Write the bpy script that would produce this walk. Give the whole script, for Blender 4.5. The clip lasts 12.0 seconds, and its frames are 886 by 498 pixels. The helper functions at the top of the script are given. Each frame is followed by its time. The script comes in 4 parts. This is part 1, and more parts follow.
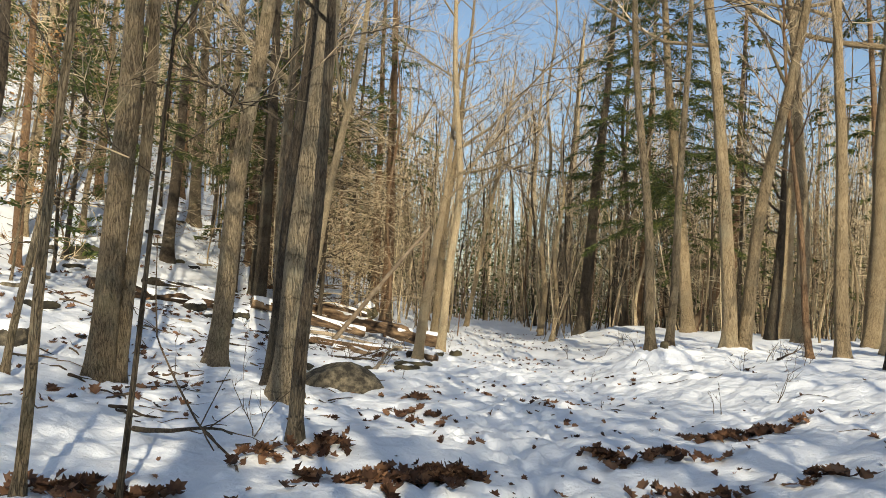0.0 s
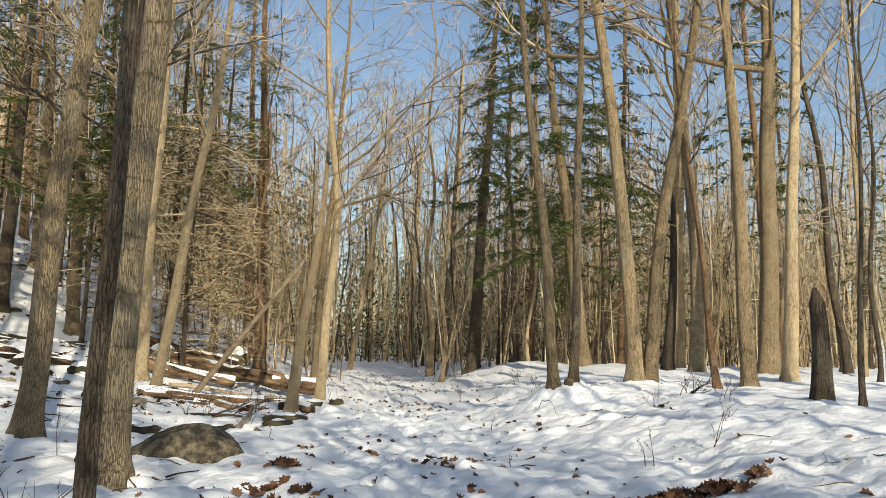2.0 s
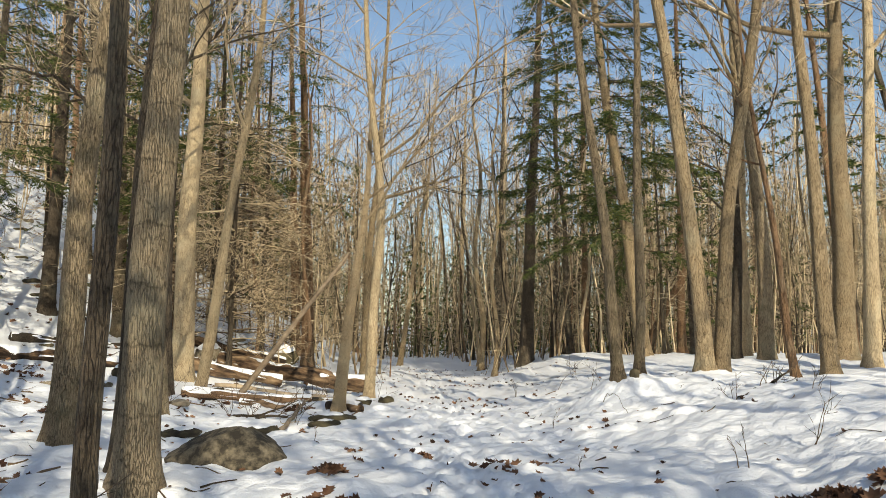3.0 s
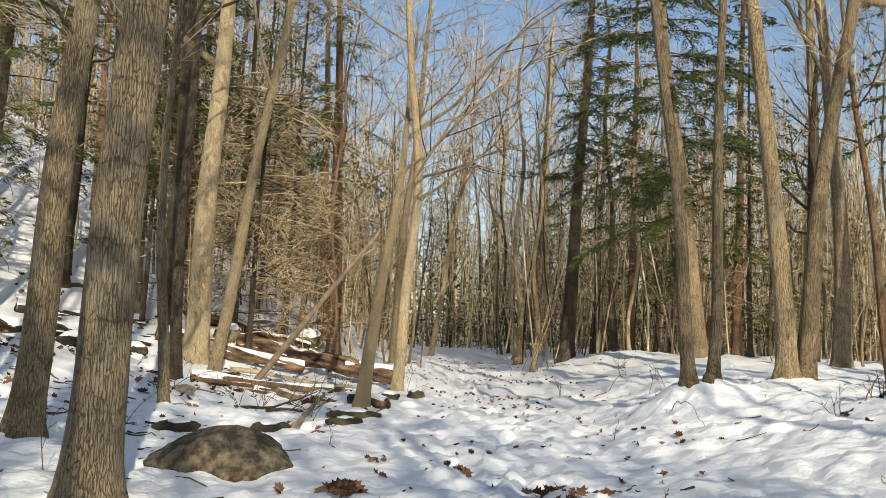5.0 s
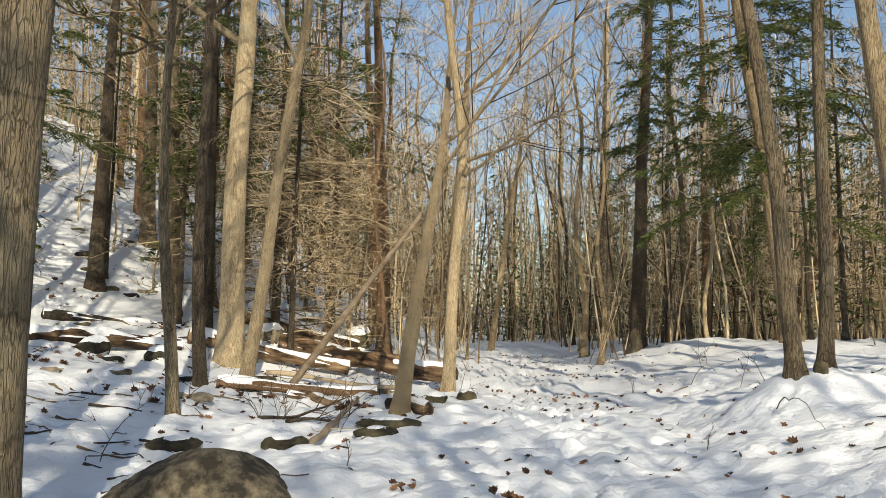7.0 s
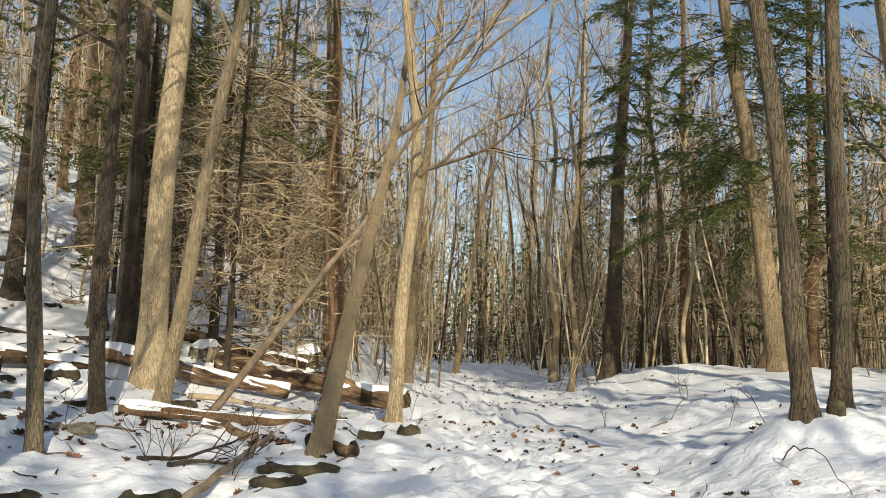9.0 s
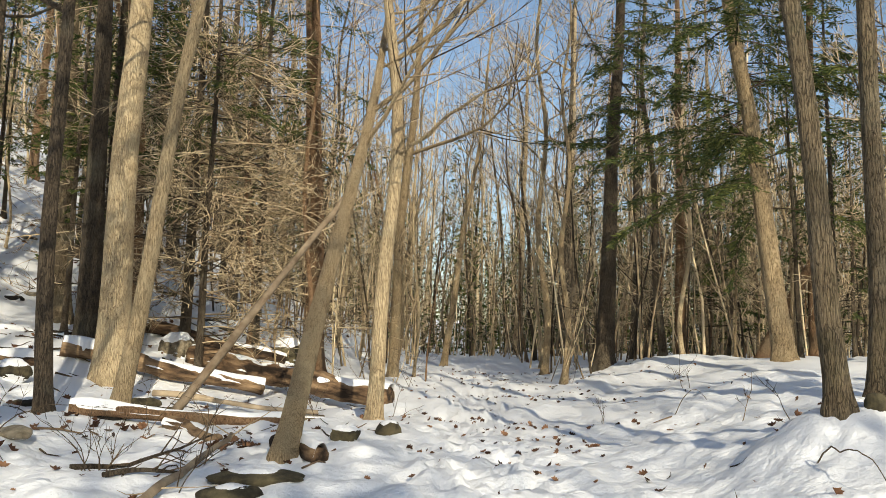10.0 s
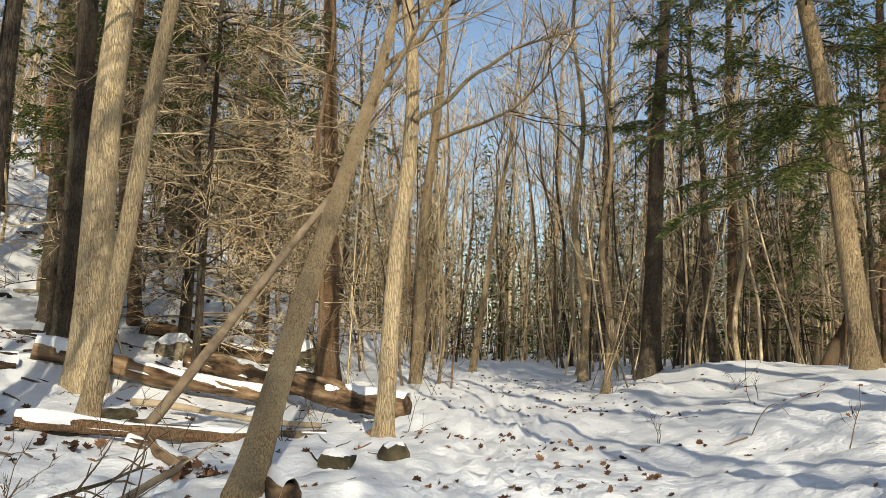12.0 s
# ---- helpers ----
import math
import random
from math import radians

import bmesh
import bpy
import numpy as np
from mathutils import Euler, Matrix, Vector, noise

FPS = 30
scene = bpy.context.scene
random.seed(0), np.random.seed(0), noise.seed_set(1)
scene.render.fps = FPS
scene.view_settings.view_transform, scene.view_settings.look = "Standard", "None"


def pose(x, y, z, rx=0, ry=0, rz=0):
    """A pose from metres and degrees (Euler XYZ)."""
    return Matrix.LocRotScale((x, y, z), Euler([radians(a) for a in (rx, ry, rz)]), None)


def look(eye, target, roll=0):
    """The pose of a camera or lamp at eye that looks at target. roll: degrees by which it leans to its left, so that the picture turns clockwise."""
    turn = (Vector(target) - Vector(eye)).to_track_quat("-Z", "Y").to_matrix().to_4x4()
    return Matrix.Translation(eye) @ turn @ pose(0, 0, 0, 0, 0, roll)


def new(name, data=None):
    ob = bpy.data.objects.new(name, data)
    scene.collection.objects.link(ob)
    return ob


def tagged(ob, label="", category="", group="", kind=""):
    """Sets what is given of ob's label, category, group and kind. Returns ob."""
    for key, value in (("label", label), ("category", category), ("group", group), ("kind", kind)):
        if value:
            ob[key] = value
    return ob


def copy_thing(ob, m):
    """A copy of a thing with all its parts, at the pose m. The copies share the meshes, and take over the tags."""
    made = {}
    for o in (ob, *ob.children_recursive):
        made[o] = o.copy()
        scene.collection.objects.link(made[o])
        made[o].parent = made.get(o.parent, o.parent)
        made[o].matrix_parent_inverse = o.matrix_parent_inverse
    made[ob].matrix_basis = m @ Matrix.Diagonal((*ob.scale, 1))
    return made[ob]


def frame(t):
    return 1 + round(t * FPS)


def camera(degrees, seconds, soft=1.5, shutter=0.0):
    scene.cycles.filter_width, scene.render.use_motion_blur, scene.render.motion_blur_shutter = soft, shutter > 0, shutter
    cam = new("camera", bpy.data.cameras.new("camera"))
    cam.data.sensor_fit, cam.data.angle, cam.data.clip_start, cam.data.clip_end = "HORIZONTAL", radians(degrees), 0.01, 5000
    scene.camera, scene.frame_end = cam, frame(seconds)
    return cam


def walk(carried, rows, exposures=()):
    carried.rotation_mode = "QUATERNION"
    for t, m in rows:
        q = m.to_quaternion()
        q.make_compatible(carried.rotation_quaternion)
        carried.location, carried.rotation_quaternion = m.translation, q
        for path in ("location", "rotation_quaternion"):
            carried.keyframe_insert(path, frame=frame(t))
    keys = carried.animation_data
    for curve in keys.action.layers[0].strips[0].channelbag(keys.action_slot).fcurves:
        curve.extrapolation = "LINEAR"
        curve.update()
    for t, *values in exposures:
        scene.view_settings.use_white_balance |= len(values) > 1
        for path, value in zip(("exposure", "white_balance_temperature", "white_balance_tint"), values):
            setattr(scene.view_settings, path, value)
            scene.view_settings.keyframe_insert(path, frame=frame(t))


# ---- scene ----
cam = camera(58.0, 12.0, soft=0.8)
PATH = [
    (0, (0.312, -0.167, 1.187), (0.283, 1.826, 1.357), 3.5),
    (0.5, (0.328, 0.45, 1.193), (0.347, 2.441, 1.388), 3.1),
    (1, (0.392, 0.904, 1.173), (0.426, 2.894, 1.366), 3.0),
    (1.5, (0.421, 1.45, 1.193), (0.456, 3.441, 1.383), 2.4),
    (2, (0.479, 2.121, 1.216), (0.734, 4.084, 1.497), 1.0),
    (2.5, (0.518, 2.586, 1.234), (0.659, 4.57, 1.442), -0.1),
    (3, (0.523, 3.203, 1.2), (0.663, 5.18, 1.467), -0.3),
    (3.2, (0.548, 3.433, 1.203), (0.709, 5.409, 1.468), 0.2),
    (5, (0.483, 5.36, 1.222), (0.54, 7.344, 1.464), 2.1),
    (5.5, (0.516, 5.93, 1.172), (0.493, 7.918, 1.387), 0.2),
    (6, (0.595, 6.546, 1.215), (0.578, 8.533, 1.436), -0.2),
    (6.5, (0.743, 6.996, 1.226), (0.697, 8.982, 1.459), 0.1),
    (6.7, (0.768, 7.201, 1.2), (0.676, 9.186, 1.423), -0.1),
    (8.3, (1.049, 8.936, 1.272), (0.968, 10.914, 1.555), 1.2),
    (8.5, (1.107, 9.171, 1.292), (1.033, 11.149, 1.576), 1.1),
    (9, (1.228, 9.703, 1.277), (1.189, 11.683, 1.553), 1.2),
    (9.5, (1.294, 10.345, 1.223), (1.231, 12.329, 1.466), 0.3),
    (10, (1.311, 10.914, 1.252), (1.299, 12.897, 1.512), 0.7),
    (10.5, (1.322, 11.397, 1.291), (1.274, 13.381, 1.54), 1.1),
    (11, (1.272, 12.045, 1.276), (1.145, 14.027, 1.507), 1.3),
    (11.5, (1.365, 12.622, 1.282), (1.275, 14.604, 1.539), 1.2),
    (12, (1.45, 13.193, 1.249), (1.356, 15.173, 1.52), 1.0),
]
walk(cam, [(t, look(eye, target, roll)) for t, eye, target, roll in PATH], [(0, 0.40, 6750, 10), (12, 0.40, 6750, 10)])

# ---- world and sun ----
SUN_AZ, SUN_EL = radians(16), radians(27)          # turned from straight behind towards the low bank; height
TO_SUN = Vector((math.sin(SUN_AZ) * math.cos(SUN_EL), -math.cos(SUN_AZ) * math.cos(SUN_EL), math.sin(SUN_EL)))
world = bpy.data.worlds.new("sky")
scene.world = world
world.use_nodes = True
wn = world.node_tree.nodes
sky = wn.new("ShaderNodeTexSky")
sky.sky_type, sky.sun_disc = "NISHITA", False
sky.sun_elevation, sky.sun_rotation = SUN_EL, math.atan2(TO_SUN.x, TO_SUN.y)
sky.air_density, sky.dust_density, sky.ozone_density = 1.2, 0.7, 2.0
world.node_tree.links.new(sky.outputs["Color"], wn["Background"].inputs["Color"])
wn["Background"].inputs["Strength"].default_value = 0.11
sun = new("sun", bpy.data.lights.new("sun", "SUN"))
sun.data.energy, sun.data.angle, sun.data.color = 4.0, radians(0.55), (1.0, 0.92, 0.735)
sun.matrix_world = look(TO_SUN * 60, (0, 0, 0))


# ---- materials ----
def material(name, rough=0.8):
    m = bpy.data.materials.new(name)
    m.use_nodes = True
    n, l = m.node_tree.nodes, m.node_tree.links
    b = n["Principled BSDF"]
    b.inputs["Roughness"].default_value = rough
    b.inputs["Specular IOR Level"].default_value = 0.25
    return m, n, l, b


def noise_node(n, l, vec, scale, detail=4.0, rough=0.55):
    t = n.new("ShaderNodeTexNoise")
    t.inputs["Scale"].default_value, t.inputs["Detail"].default_value, t.inputs["Roughness"].default_value = scale, detail, rough
    l.new(vec, t.inputs["Vector"])
    return t.outputs["Fac"]


def ramp(n, l, fac, *stops):
    r = n.new("ShaderNodeValToRGB")
    el = r.color_ramp.elements
    while len(el) < len(stops):
        el.new(0.5)
    for e, (p, c) in zip(el, stops):
        e.position, e.color = p, (*c, 1)
    l.new(fac, r.inputs["Fac"])
    return r.outputs["Color"]


def mix(n, l, fac, a, b, mode="MIX"):
    x = n.new("ShaderNodeMix")
    x.data_type, x.blend_type = "RGBA", mode
    for sock, val in ((x.inputs["Factor"], fac), (x.inputs["A"], a), (x.inputs["B"], b)):
        if isinstance(val, (int, float)):
            sock.default_value = val
        elif isinstance(val, tuple):
            sock.default_value = (*val, 1)
        else:
            l.new(val, sock)
    return x.outputs["Result"]


def maths(n, l, op, a, b=0.0):
    x = n.new("ShaderNodeMath")
    x.operation = op
    for sock, val in zip(x.inputs, (a, b)):
        if isinstance(val, (int, float)):
            sock.default_value = val
        else:
            l.new(val, sock)
    return x.outputs["Value"]


def bump(n, l, b, height, strength, distance):
    x = n.new("ShaderNodeBump")
    x.inputs["Strength"].default_value, x.inputs["Distance"].default_value = strength, distance
    l.new(height, x.inputs["Height"])
    l.new(x.outputs["Normal"], b.inputs["Normal"])


def shifted(n, l, stretch):
    """Object coordinates, stretched, and moved by the object's own random number."""
    co = n.new("ShaderNodeTexCoord").outputs["Object"]
    info = n.new("ShaderNodeObjectInfo")
    add = n.new("ShaderNodeVectorMath")
    add.operation = "MULTIPLY_ADD"
    add.inputs[1].default_value = stretch
    l.new(co, add.inputs[0])
    comb = n.new("ShaderNodeCombineXYZ")
    l.new(maths(n, l, "MULTIPLY", info.outputs["Random"], 37.0), comb.inputs["X"])
    l.new(maths(n, l, "MULTIPLY", info.outputs["Random"], 19.0), comb.inputs["Z"])
    l.new(comb.outputs["Vector"], add.inputs[2])
    return add.outputs["Vector"], info.outputs["Random"]


def noise_out(n, l, vec, scale):
    t = n.new("ShaderNodeTexNoise")
    t.inputs["Scale"].default_value, t.inputs["Detail"].default_value = scale, 3
    l.new(vec, t.inputs["Vector"])
    return t.outputs["Color"]


def bark(name, dark, mid, light, furrow=26.0, depth=0.02, lichen=(0.25, 0.24, 0.17), moss=0.0, shadow_bands=0.0):
    m, n, l, b = material(name, 0.9)
    long_way, rnd = shifted(n, l, (1.0, 1.0, 0.11))
    plate, _ = shifted(n, l, (1.0, 1.0, 0.35))
    even, _ = shifted(n, l, (1.0, 1.0, 1.0))
    warp = n.new("ShaderNodeVectorMath")
    warp.operation = "MULTIPLY_ADD"
    warp.inputs[1].default_value = (0.035, 0.035, 0.05)
    l.new(noise_out(n, l, plate, furrow * 0.5), warp.inputs[0])
    l.new(long_way, warp.inputs[2])
    cells = n.new("ShaderNodeTexVoronoi")
    cells.feature = "DISTANCE_TO_EDGE"
    cells.inputs["Scale"].default_value = furrow * 1.6
    l.new(warp.outputs["Vector"], cells.inputs["Vector"])
    ridge = maths(n, l, "MINIMUM", maths(n, l, "MULTIPLY", cells.outputs["Distance"], 8.0), 1.0)
    fine = noise_node(n, l, plate, furrow * 2.2, 8, 0.75)
    broad = noise_node(n, l, even, 2.2, 6, 0.65)
    patch = noise_node(n, l, even, 1.1, 3)
    tone = maths(n, l, "ADD", maths(n, l, "MULTIPLY", ridge, 0.15), maths(n, l, "ADD", maths(n, l, "MULTIPLY", fine, 0.62), maths(n, l, "MULTIPLY", broad, 0.36)))
    col = ramp(n, l, tone, (0.38, dark), (0.58, mid), (0.82, light))
    col = mix(n, l, ramp(n, l, patch, (0.52, (0, 0, 0)), (0.75, (0.4, 0.4, 0.4))), col, lichen)
    # tone per tree: bark variety, plus sunlit and shaded stems put into the colour
    shade = maths(n, l, "ADD", maths(n, l, "MULTIPLY", rnd, 0.65), 0.80)
    grey = n.new("ShaderNodeCombineColor")
    for c in ("Red", "Green", "Blue"):
        l.new(shade, grey.inputs[c])
    col = mix(n, l, 1.0, col, grey.outputs["Color"], "MULTIPLY")
    if moss:
        col = mix(n, l, ramp(n, l, noise_node(n, l, even, 3.0, 4), (0.52, (0, 0, 0)), (0.66, (moss, moss, moss))), col, (0.07, 0.075, 0.025))
    # dark bands up the trunk: branch shadows painted into the bark colour
    if shadow_bands:
        sep = n.new("ShaderNodeSeparateXYZ")
        l.new(n.new("ShaderNodeTexCoord").outputs["Object"], sep.inputs["Vector"])
        up = maths(n, l, "ADD", maths(n, l, "MULTIPLY", sep.outputs["Z"], shadow_bands), maths(n, l, "MULTIPLY", broad, 0.7))
        shadow_band = maths(n, l, "ABSOLUTE", maths(n, l, "SUBTRACT", maths(n, l, "FRACT", up), 0.5))
        col = mix(n, l, ramp(n, l, shadow_band, (0.0, (0.5, 0.5, 0.5)), (0.045, (0, 0, 0))), col, dark)
    l.new(col, b.inputs["Base Color"])
    bump(n, l, b, maths(n, l, "ADD", maths(n, l, "MULTIPLY", ridge, 0.7), maths(n, l, "MULTIPLY", fine, 0.9)), 1.0, depth * 2.0)
    return m


def snow_material():
    m, n, l, b = material("snow", 0.55)
    co = n.new("ShaderNodeTexCoord").outputs["Object"]
    broad, grain = noise_node(n, l, co, 0.8, 4), noise_node(n, l, co, 28, 6, 0.7)
    col = ramp(n, l, broad, (0.3, (0.80, 0.82, 0.85)), (0.7, (0.88, 0.89, 0.90)))
    specks = ramp(n, l, noise_node(n, l, co, 42, 2, 0.5), (0.73, (0, 0, 0)), (0.76, (0.7, 0.7, 0.7)))
    dirt = mix(n, l, 1.0, specks, ramp(n, l, noise_node(n, l, co, 0.9, 3), (0.5, (0, 0, 0)), (0.65, (1, 1, 1))), "MULTIPLY")
    col = mix(n, l, dirt, col, (0.16, 0.10, 0.06))
    l.new(col, b.inputs["Base Color"])
    mid = noise_node(n, l, co, 5, 4, 0.5)
    clump = noise_node(n, l, co, 13, 3, 0.55)
    height = maths(n, l, "ADD", maths(n, l, "MULTIPLY", mid, 0.8), maths(n, l, "ADD", maths(n, l, "MULTIPLY", clump, 0.55), maths(n, l, "MULTIPLY", grain, 0.25)))
    bump(n, l, b, height, 0.75, 0.06)
    b.inputs["Specular IOR Level"].default_value = 0.3
    return m


def plain(name, stops, scale=6.0, rough=0.85, spread=0.35, island=False, bumpy=0.0, stretch=(1, 1, 1), through_light=0.0):
    m, n, l, b = material(name, rough)
    vec, rnd = shifted(n, l, stretch)
    if island:
        rnd = n.new("ShaderNodeNewGeometry").outputs["Random Per Island"]
    fac = noise_node(n, l, vec, scale, 5, 0.6)
    fac = maths(n, l, "ADD", fac, maths(n, l, "MULTIPLY", maths(n, l, "SUBTRACT", rnd, 0.5), spread))
    col = ramp(n, l, fac, *stops)
    l.new(col, b.inputs["Base Color"])
    if bumpy:
        bump(n, l, b, noise_node(n, l, vec, scale * 2.5, 6, 0.65), 0.9, bumpy)
    if through_light:
        tr = n.new("ShaderNodeBsdfTranslucent")
        l.new(col, tr.inputs["Color"])
        ms = n.new("ShaderNodeMixShader")
        ms.inputs["Fac"].default_value = through_light
        l.new(b.outputs["BSDF"], ms.inputs[1])
        l.new(tr.outputs["BSDF"], ms.inputs[2])
        l.new(ms.outputs["Shader"], n["Material Output"].inputs["Surface"])
    return m


SNOW = snow_material()
BARK_TAN = bark("bark_tan", (0.06, 0.042, 0.024), (0.32, 0.235, 0.135), (0.54, 0.42, 0.26))
BARK_GREY = bark("bark_grey", (0.035, 0.026, 0.016), (0.20, 0.15, 0.092), (0.40, 0.315, 0.20), depth=0.025, moss=0.25)
# naturally dark bark, with some of the trees' shade put into its colour
BARK_DARK_SHADED = bark("bark_dark_shaded", (0.016, 0.012, 0.009), (0.078, 0.059, 0.040), (0.19, 0.147, 0.10), depth=0.03)
BARK_SHADOW_BANDED = bark("bark_shadow_banded", (0.04, 0.03, 0.018), (0.23, 0.178, 0.112), (0.42, 0.335, 0.22), depth=0.025, shadow_bands=1.5)
BARK_PALE = bark("bark_pale", (0.10, 0.07, 0.04), (0.38, 0.29, 0.175), (0.58, 0.47, 0.30), depth=0.012)
BARK_RED = bark("bark_red", (0.06, 0.03, 0.016), (0.22, 0.13, 0.07), (0.36, 0.23, 0.135), depth=0.03)
# wide spread in TWIG and BARK_FAR: own variety plus painted-in sun and shade
TWIG = plain("twig", ((0.2, (0.05, 0.037, 0.024)), (0.5, (0.36, 0.27, 0.165)), (0.82, (0.68, 0.545, 0.35))), 3.0, island=True, spread=0.95)
BARK_FAR = plain("bark_far", ((0.2, (0.045, 0.033, 0.02)), (0.5, (0.31, 0.235, 0.145)), (0.84, (0.58, 0.465, 0.30))), 5.0, island=True, spread=0.95, stretch=(1, 1, 0.15))
TWIG_DARK = plain("twig_dark", ((0.3, (0.04, 0.028, 0.018)), (0.7, (0.15, 0.105, 0.065))), 3.0, island=True, spread=0.5)
NEEDLE = plain("needles", ((0.2, (0.02, 0.038, 0.012)), (0.5, (0.075, 0.10, 0.028)), (0.85, (0.22, 0.22, 0.06))), 2.0, 0.6, 0.5, True, through_light=0.3)
DRY_LEAF = plain("dry_leaf", ((0.15, (0.035, 0.017, 0.009)), (0.5, (0.105, 0.05, 0.027)), (0.85, (0.28, 0.15, 0.08))), 9.0, 0.7, 0.7, True, through_light=0.15)
BEECH_LEAF = plain("beech_leaf", ((0.2, (0.30, 0.14, 0.05)), (0.8, (0.50, 0.29, 0.12))), 5.0, 0.7, 0.6, True, through_light=0.3)
ROT = plain("rotten_wood", ((0.36, (0.025, 0.016, 0.010)), (0.48, (0.13, 0.08, 0.045)), (0.68, (0.36, 0.245, 0.14))), 5.0, bumpy=0.05, stretch=(0.25, 1, 1))
DEADWOOD = plain("dead_wood", ((0.25, (0.16, 0.115, 0.075)), (0.75, (0.44, 0.35, 0.24))), 4.0, bumpy=0.012)
STONE = plain("stone", ((0.3, (0.05, 0.042, 0.03)), (0.5, (0.20, 0.165, 0.11)), (0.74, (0.38, 0.32, 0.23))), 7.5, bumpy=0.03)
MOSSY = plain("mossy_stone", ((0.35, (0.016, 0.014, 0.011)), (0.5, (0.042, 0.036, 0.022)), (0.7, (0.12, 0.10, 0.055))), 4.0, bumpy=0.03)


# ---- land ----
TABLE = np.random.RandomState(5).rand(256, 256)


def value_noise(x, y, scale, shift=0):
    x, y = np.asarray(x, float) * scale + 17.3 * shift + 900, np.asarray(y, float) * scale + 9.7 * shift + 900
    i, j = np.floor(x).astype(int), np.floor(y).astype(int)
    u, v = x - i, y - j
    u, v = u * u * (3 - 2 * u), v * v * (3 - 2 * v)
    a, b = TABLE[i % 256, j % 256], TABLE[(i + 1) % 256, j % 256]
    c, d = TABLE[i % 256, (j + 1) % 256], TABLE[(i + 1) % 256, (j + 1) % 256]
    return (a * (1 - u) + b * u) * (1 - v) + (c * (1 - u) + d * u) * v - 0.5


def sstep(t):
    t = np.clip(t, 0, 1)
    return t * t * (3 - 2 * t)


def trail_x(y):
    return np.interp(y, [-20, 0, 5, 9, 13, 25, 45, 70], [0.2, 0.4, 0.6, 1.0, 1.35, 1.9, 2.5, 1.5])


MOUNDS = [(10.4, 20.4, -0.10, 1.6), (5.05, 18.6, 0.42, 0.55), (7.4, 20.0, 0.15, 0.7), (-0.4, 19.7, 0.12, 0.8), (0.1, 25.0, 0.06, 0.9), (6.4, 37.0, 0.10, 0.9),
          (6.6, 24.8, 0.26, 0.6), (9.0, 29.3, 0.10, 0.8), (7.6, 34.5, 0.2, 0.9), (-2.0, 12.2, -0.06, 1.0), (6.1, 23.0, 0.16, 0.5), (5.3, 32.8, 0.18, 0.7), (6.5, 19.0, 0.14, 0.6), (-6.5, 28.4, 0.3, 1.3), (-2.5, 34.3, 0.1, 1.8)]


def land(x, y):
    """The broad shape: a level trail, a hillside on one hand and a low bank on the other."""
    x, y = np.asarray(x, float), np.asarray(y, float)
    x0 = np.interp(y, [0, 12, 22, 28, 35, 60], [-4.8, -4.5, -3.6, -2.6, -1.2, -1.0])
    u = np.logaddexp(0, (x0 - x) * 1.6) / 1.6
    steep = np.interp(y, [0, 25, 31, 40, 55], [1.0, 1.0, 1.35, 2.1, 2.5])
    h = (0.17 * u + 0.003 * u * u) * steep + 0.02 * np.maximum(u - 9, 0) ** 2
    h = 16 * (1 - np.exp(-h / 16 - (h / 16) ** 2 * 0.5))
    h = h + np.interp(y, [0, 8, 13, 20, 26, 31, 36, 46, 56, 80], [-0.2, -0.2, -0.17, 0.04, 0.06, 0.16, 0.36, 0.80, 1.15, 1.45])
    level = 1 - 0.86 * sstep((y - 30) / 22)             # the bank runs out where the trail climbs
    h = h + level * (0.78 * sstep((x - trail_x(y) - 1.0) / 5.6) + 0.22 * sstep((x - 6) / 4) * sstep((y - 21) / 6))
    h = h + 5 * sstep((y - 80) / 60)
    for cx, cy, a, s in MOUNDS:
        h = h + a * np.exp(-((x - cx) ** 2 + (y - cy) ** 2) / (2 * s * s))
    return h


def ground_z(x, y):
    x, y = np.asarray(x, float), np.asarray(y, float)
    off = np.abs(x - trail_x(y))
    trod = 1 - sstep((off - 0.35) / 0.75)
    near = np.exp(-((y - 15) / 60) ** 2)
    z = land(x, y) + near * (0.20 * value_noise(x, y, 0.5, 1) + 0.13 * value_noise(x, y, 1.15, 2) * (1 - 0.5 * trod))
    z = z + near * (0.10 * value_noise(x, y, 2.3, 3) + 0.085 * value_noise(x, y, 4.7, 7)) - 0.05 * trod
    z = z + near * trod * (0.32 * np.minimum(0, value_noise(x, y, 3.2, 4) + 0.06) + 0.11 * value_noise(x, y, 6.5, 5))
    z = z + near * (1 - trod) * (0.05 * value_noise(x, y, 7.5, 6) - 0.10 * np.maximum(0, value_noise(x, y, 3.6, 15) - 0.24))
    return z + near * (0.022 + 0.022 * trod) * value_noise(x, y, 11.0, 16)


def gz(x, y):
    return float(ground_z(x, y))


def steps(lo, hi, fine, growth, far):
    """Grid lines: fine between lo and hi, wider and wider up to far on both sides."""
    mid = list(np.arange(lo, hi, fine))
    s = fine
    up, down = hi, lo
    left, right = [], []
    while up < far:
        right.append(up)
        s *= growth
        up += s
    s = fine
    while down > -far:
        s *= growth
        down -= s
        left.append(down)
    return np.array(left[::-1] + mid + right)


def mesh_object(name, verts, faces, mat, smooth=True):
    me = bpy.data.meshes.new(name)
    me.from_pydata(verts, [], faces)
    me.materials.append(mat)
    if smooth:
        me.polygons.foreach_set("use_smooth", [True] * len(me.polygons))
    me.update()
    return new(name, me)


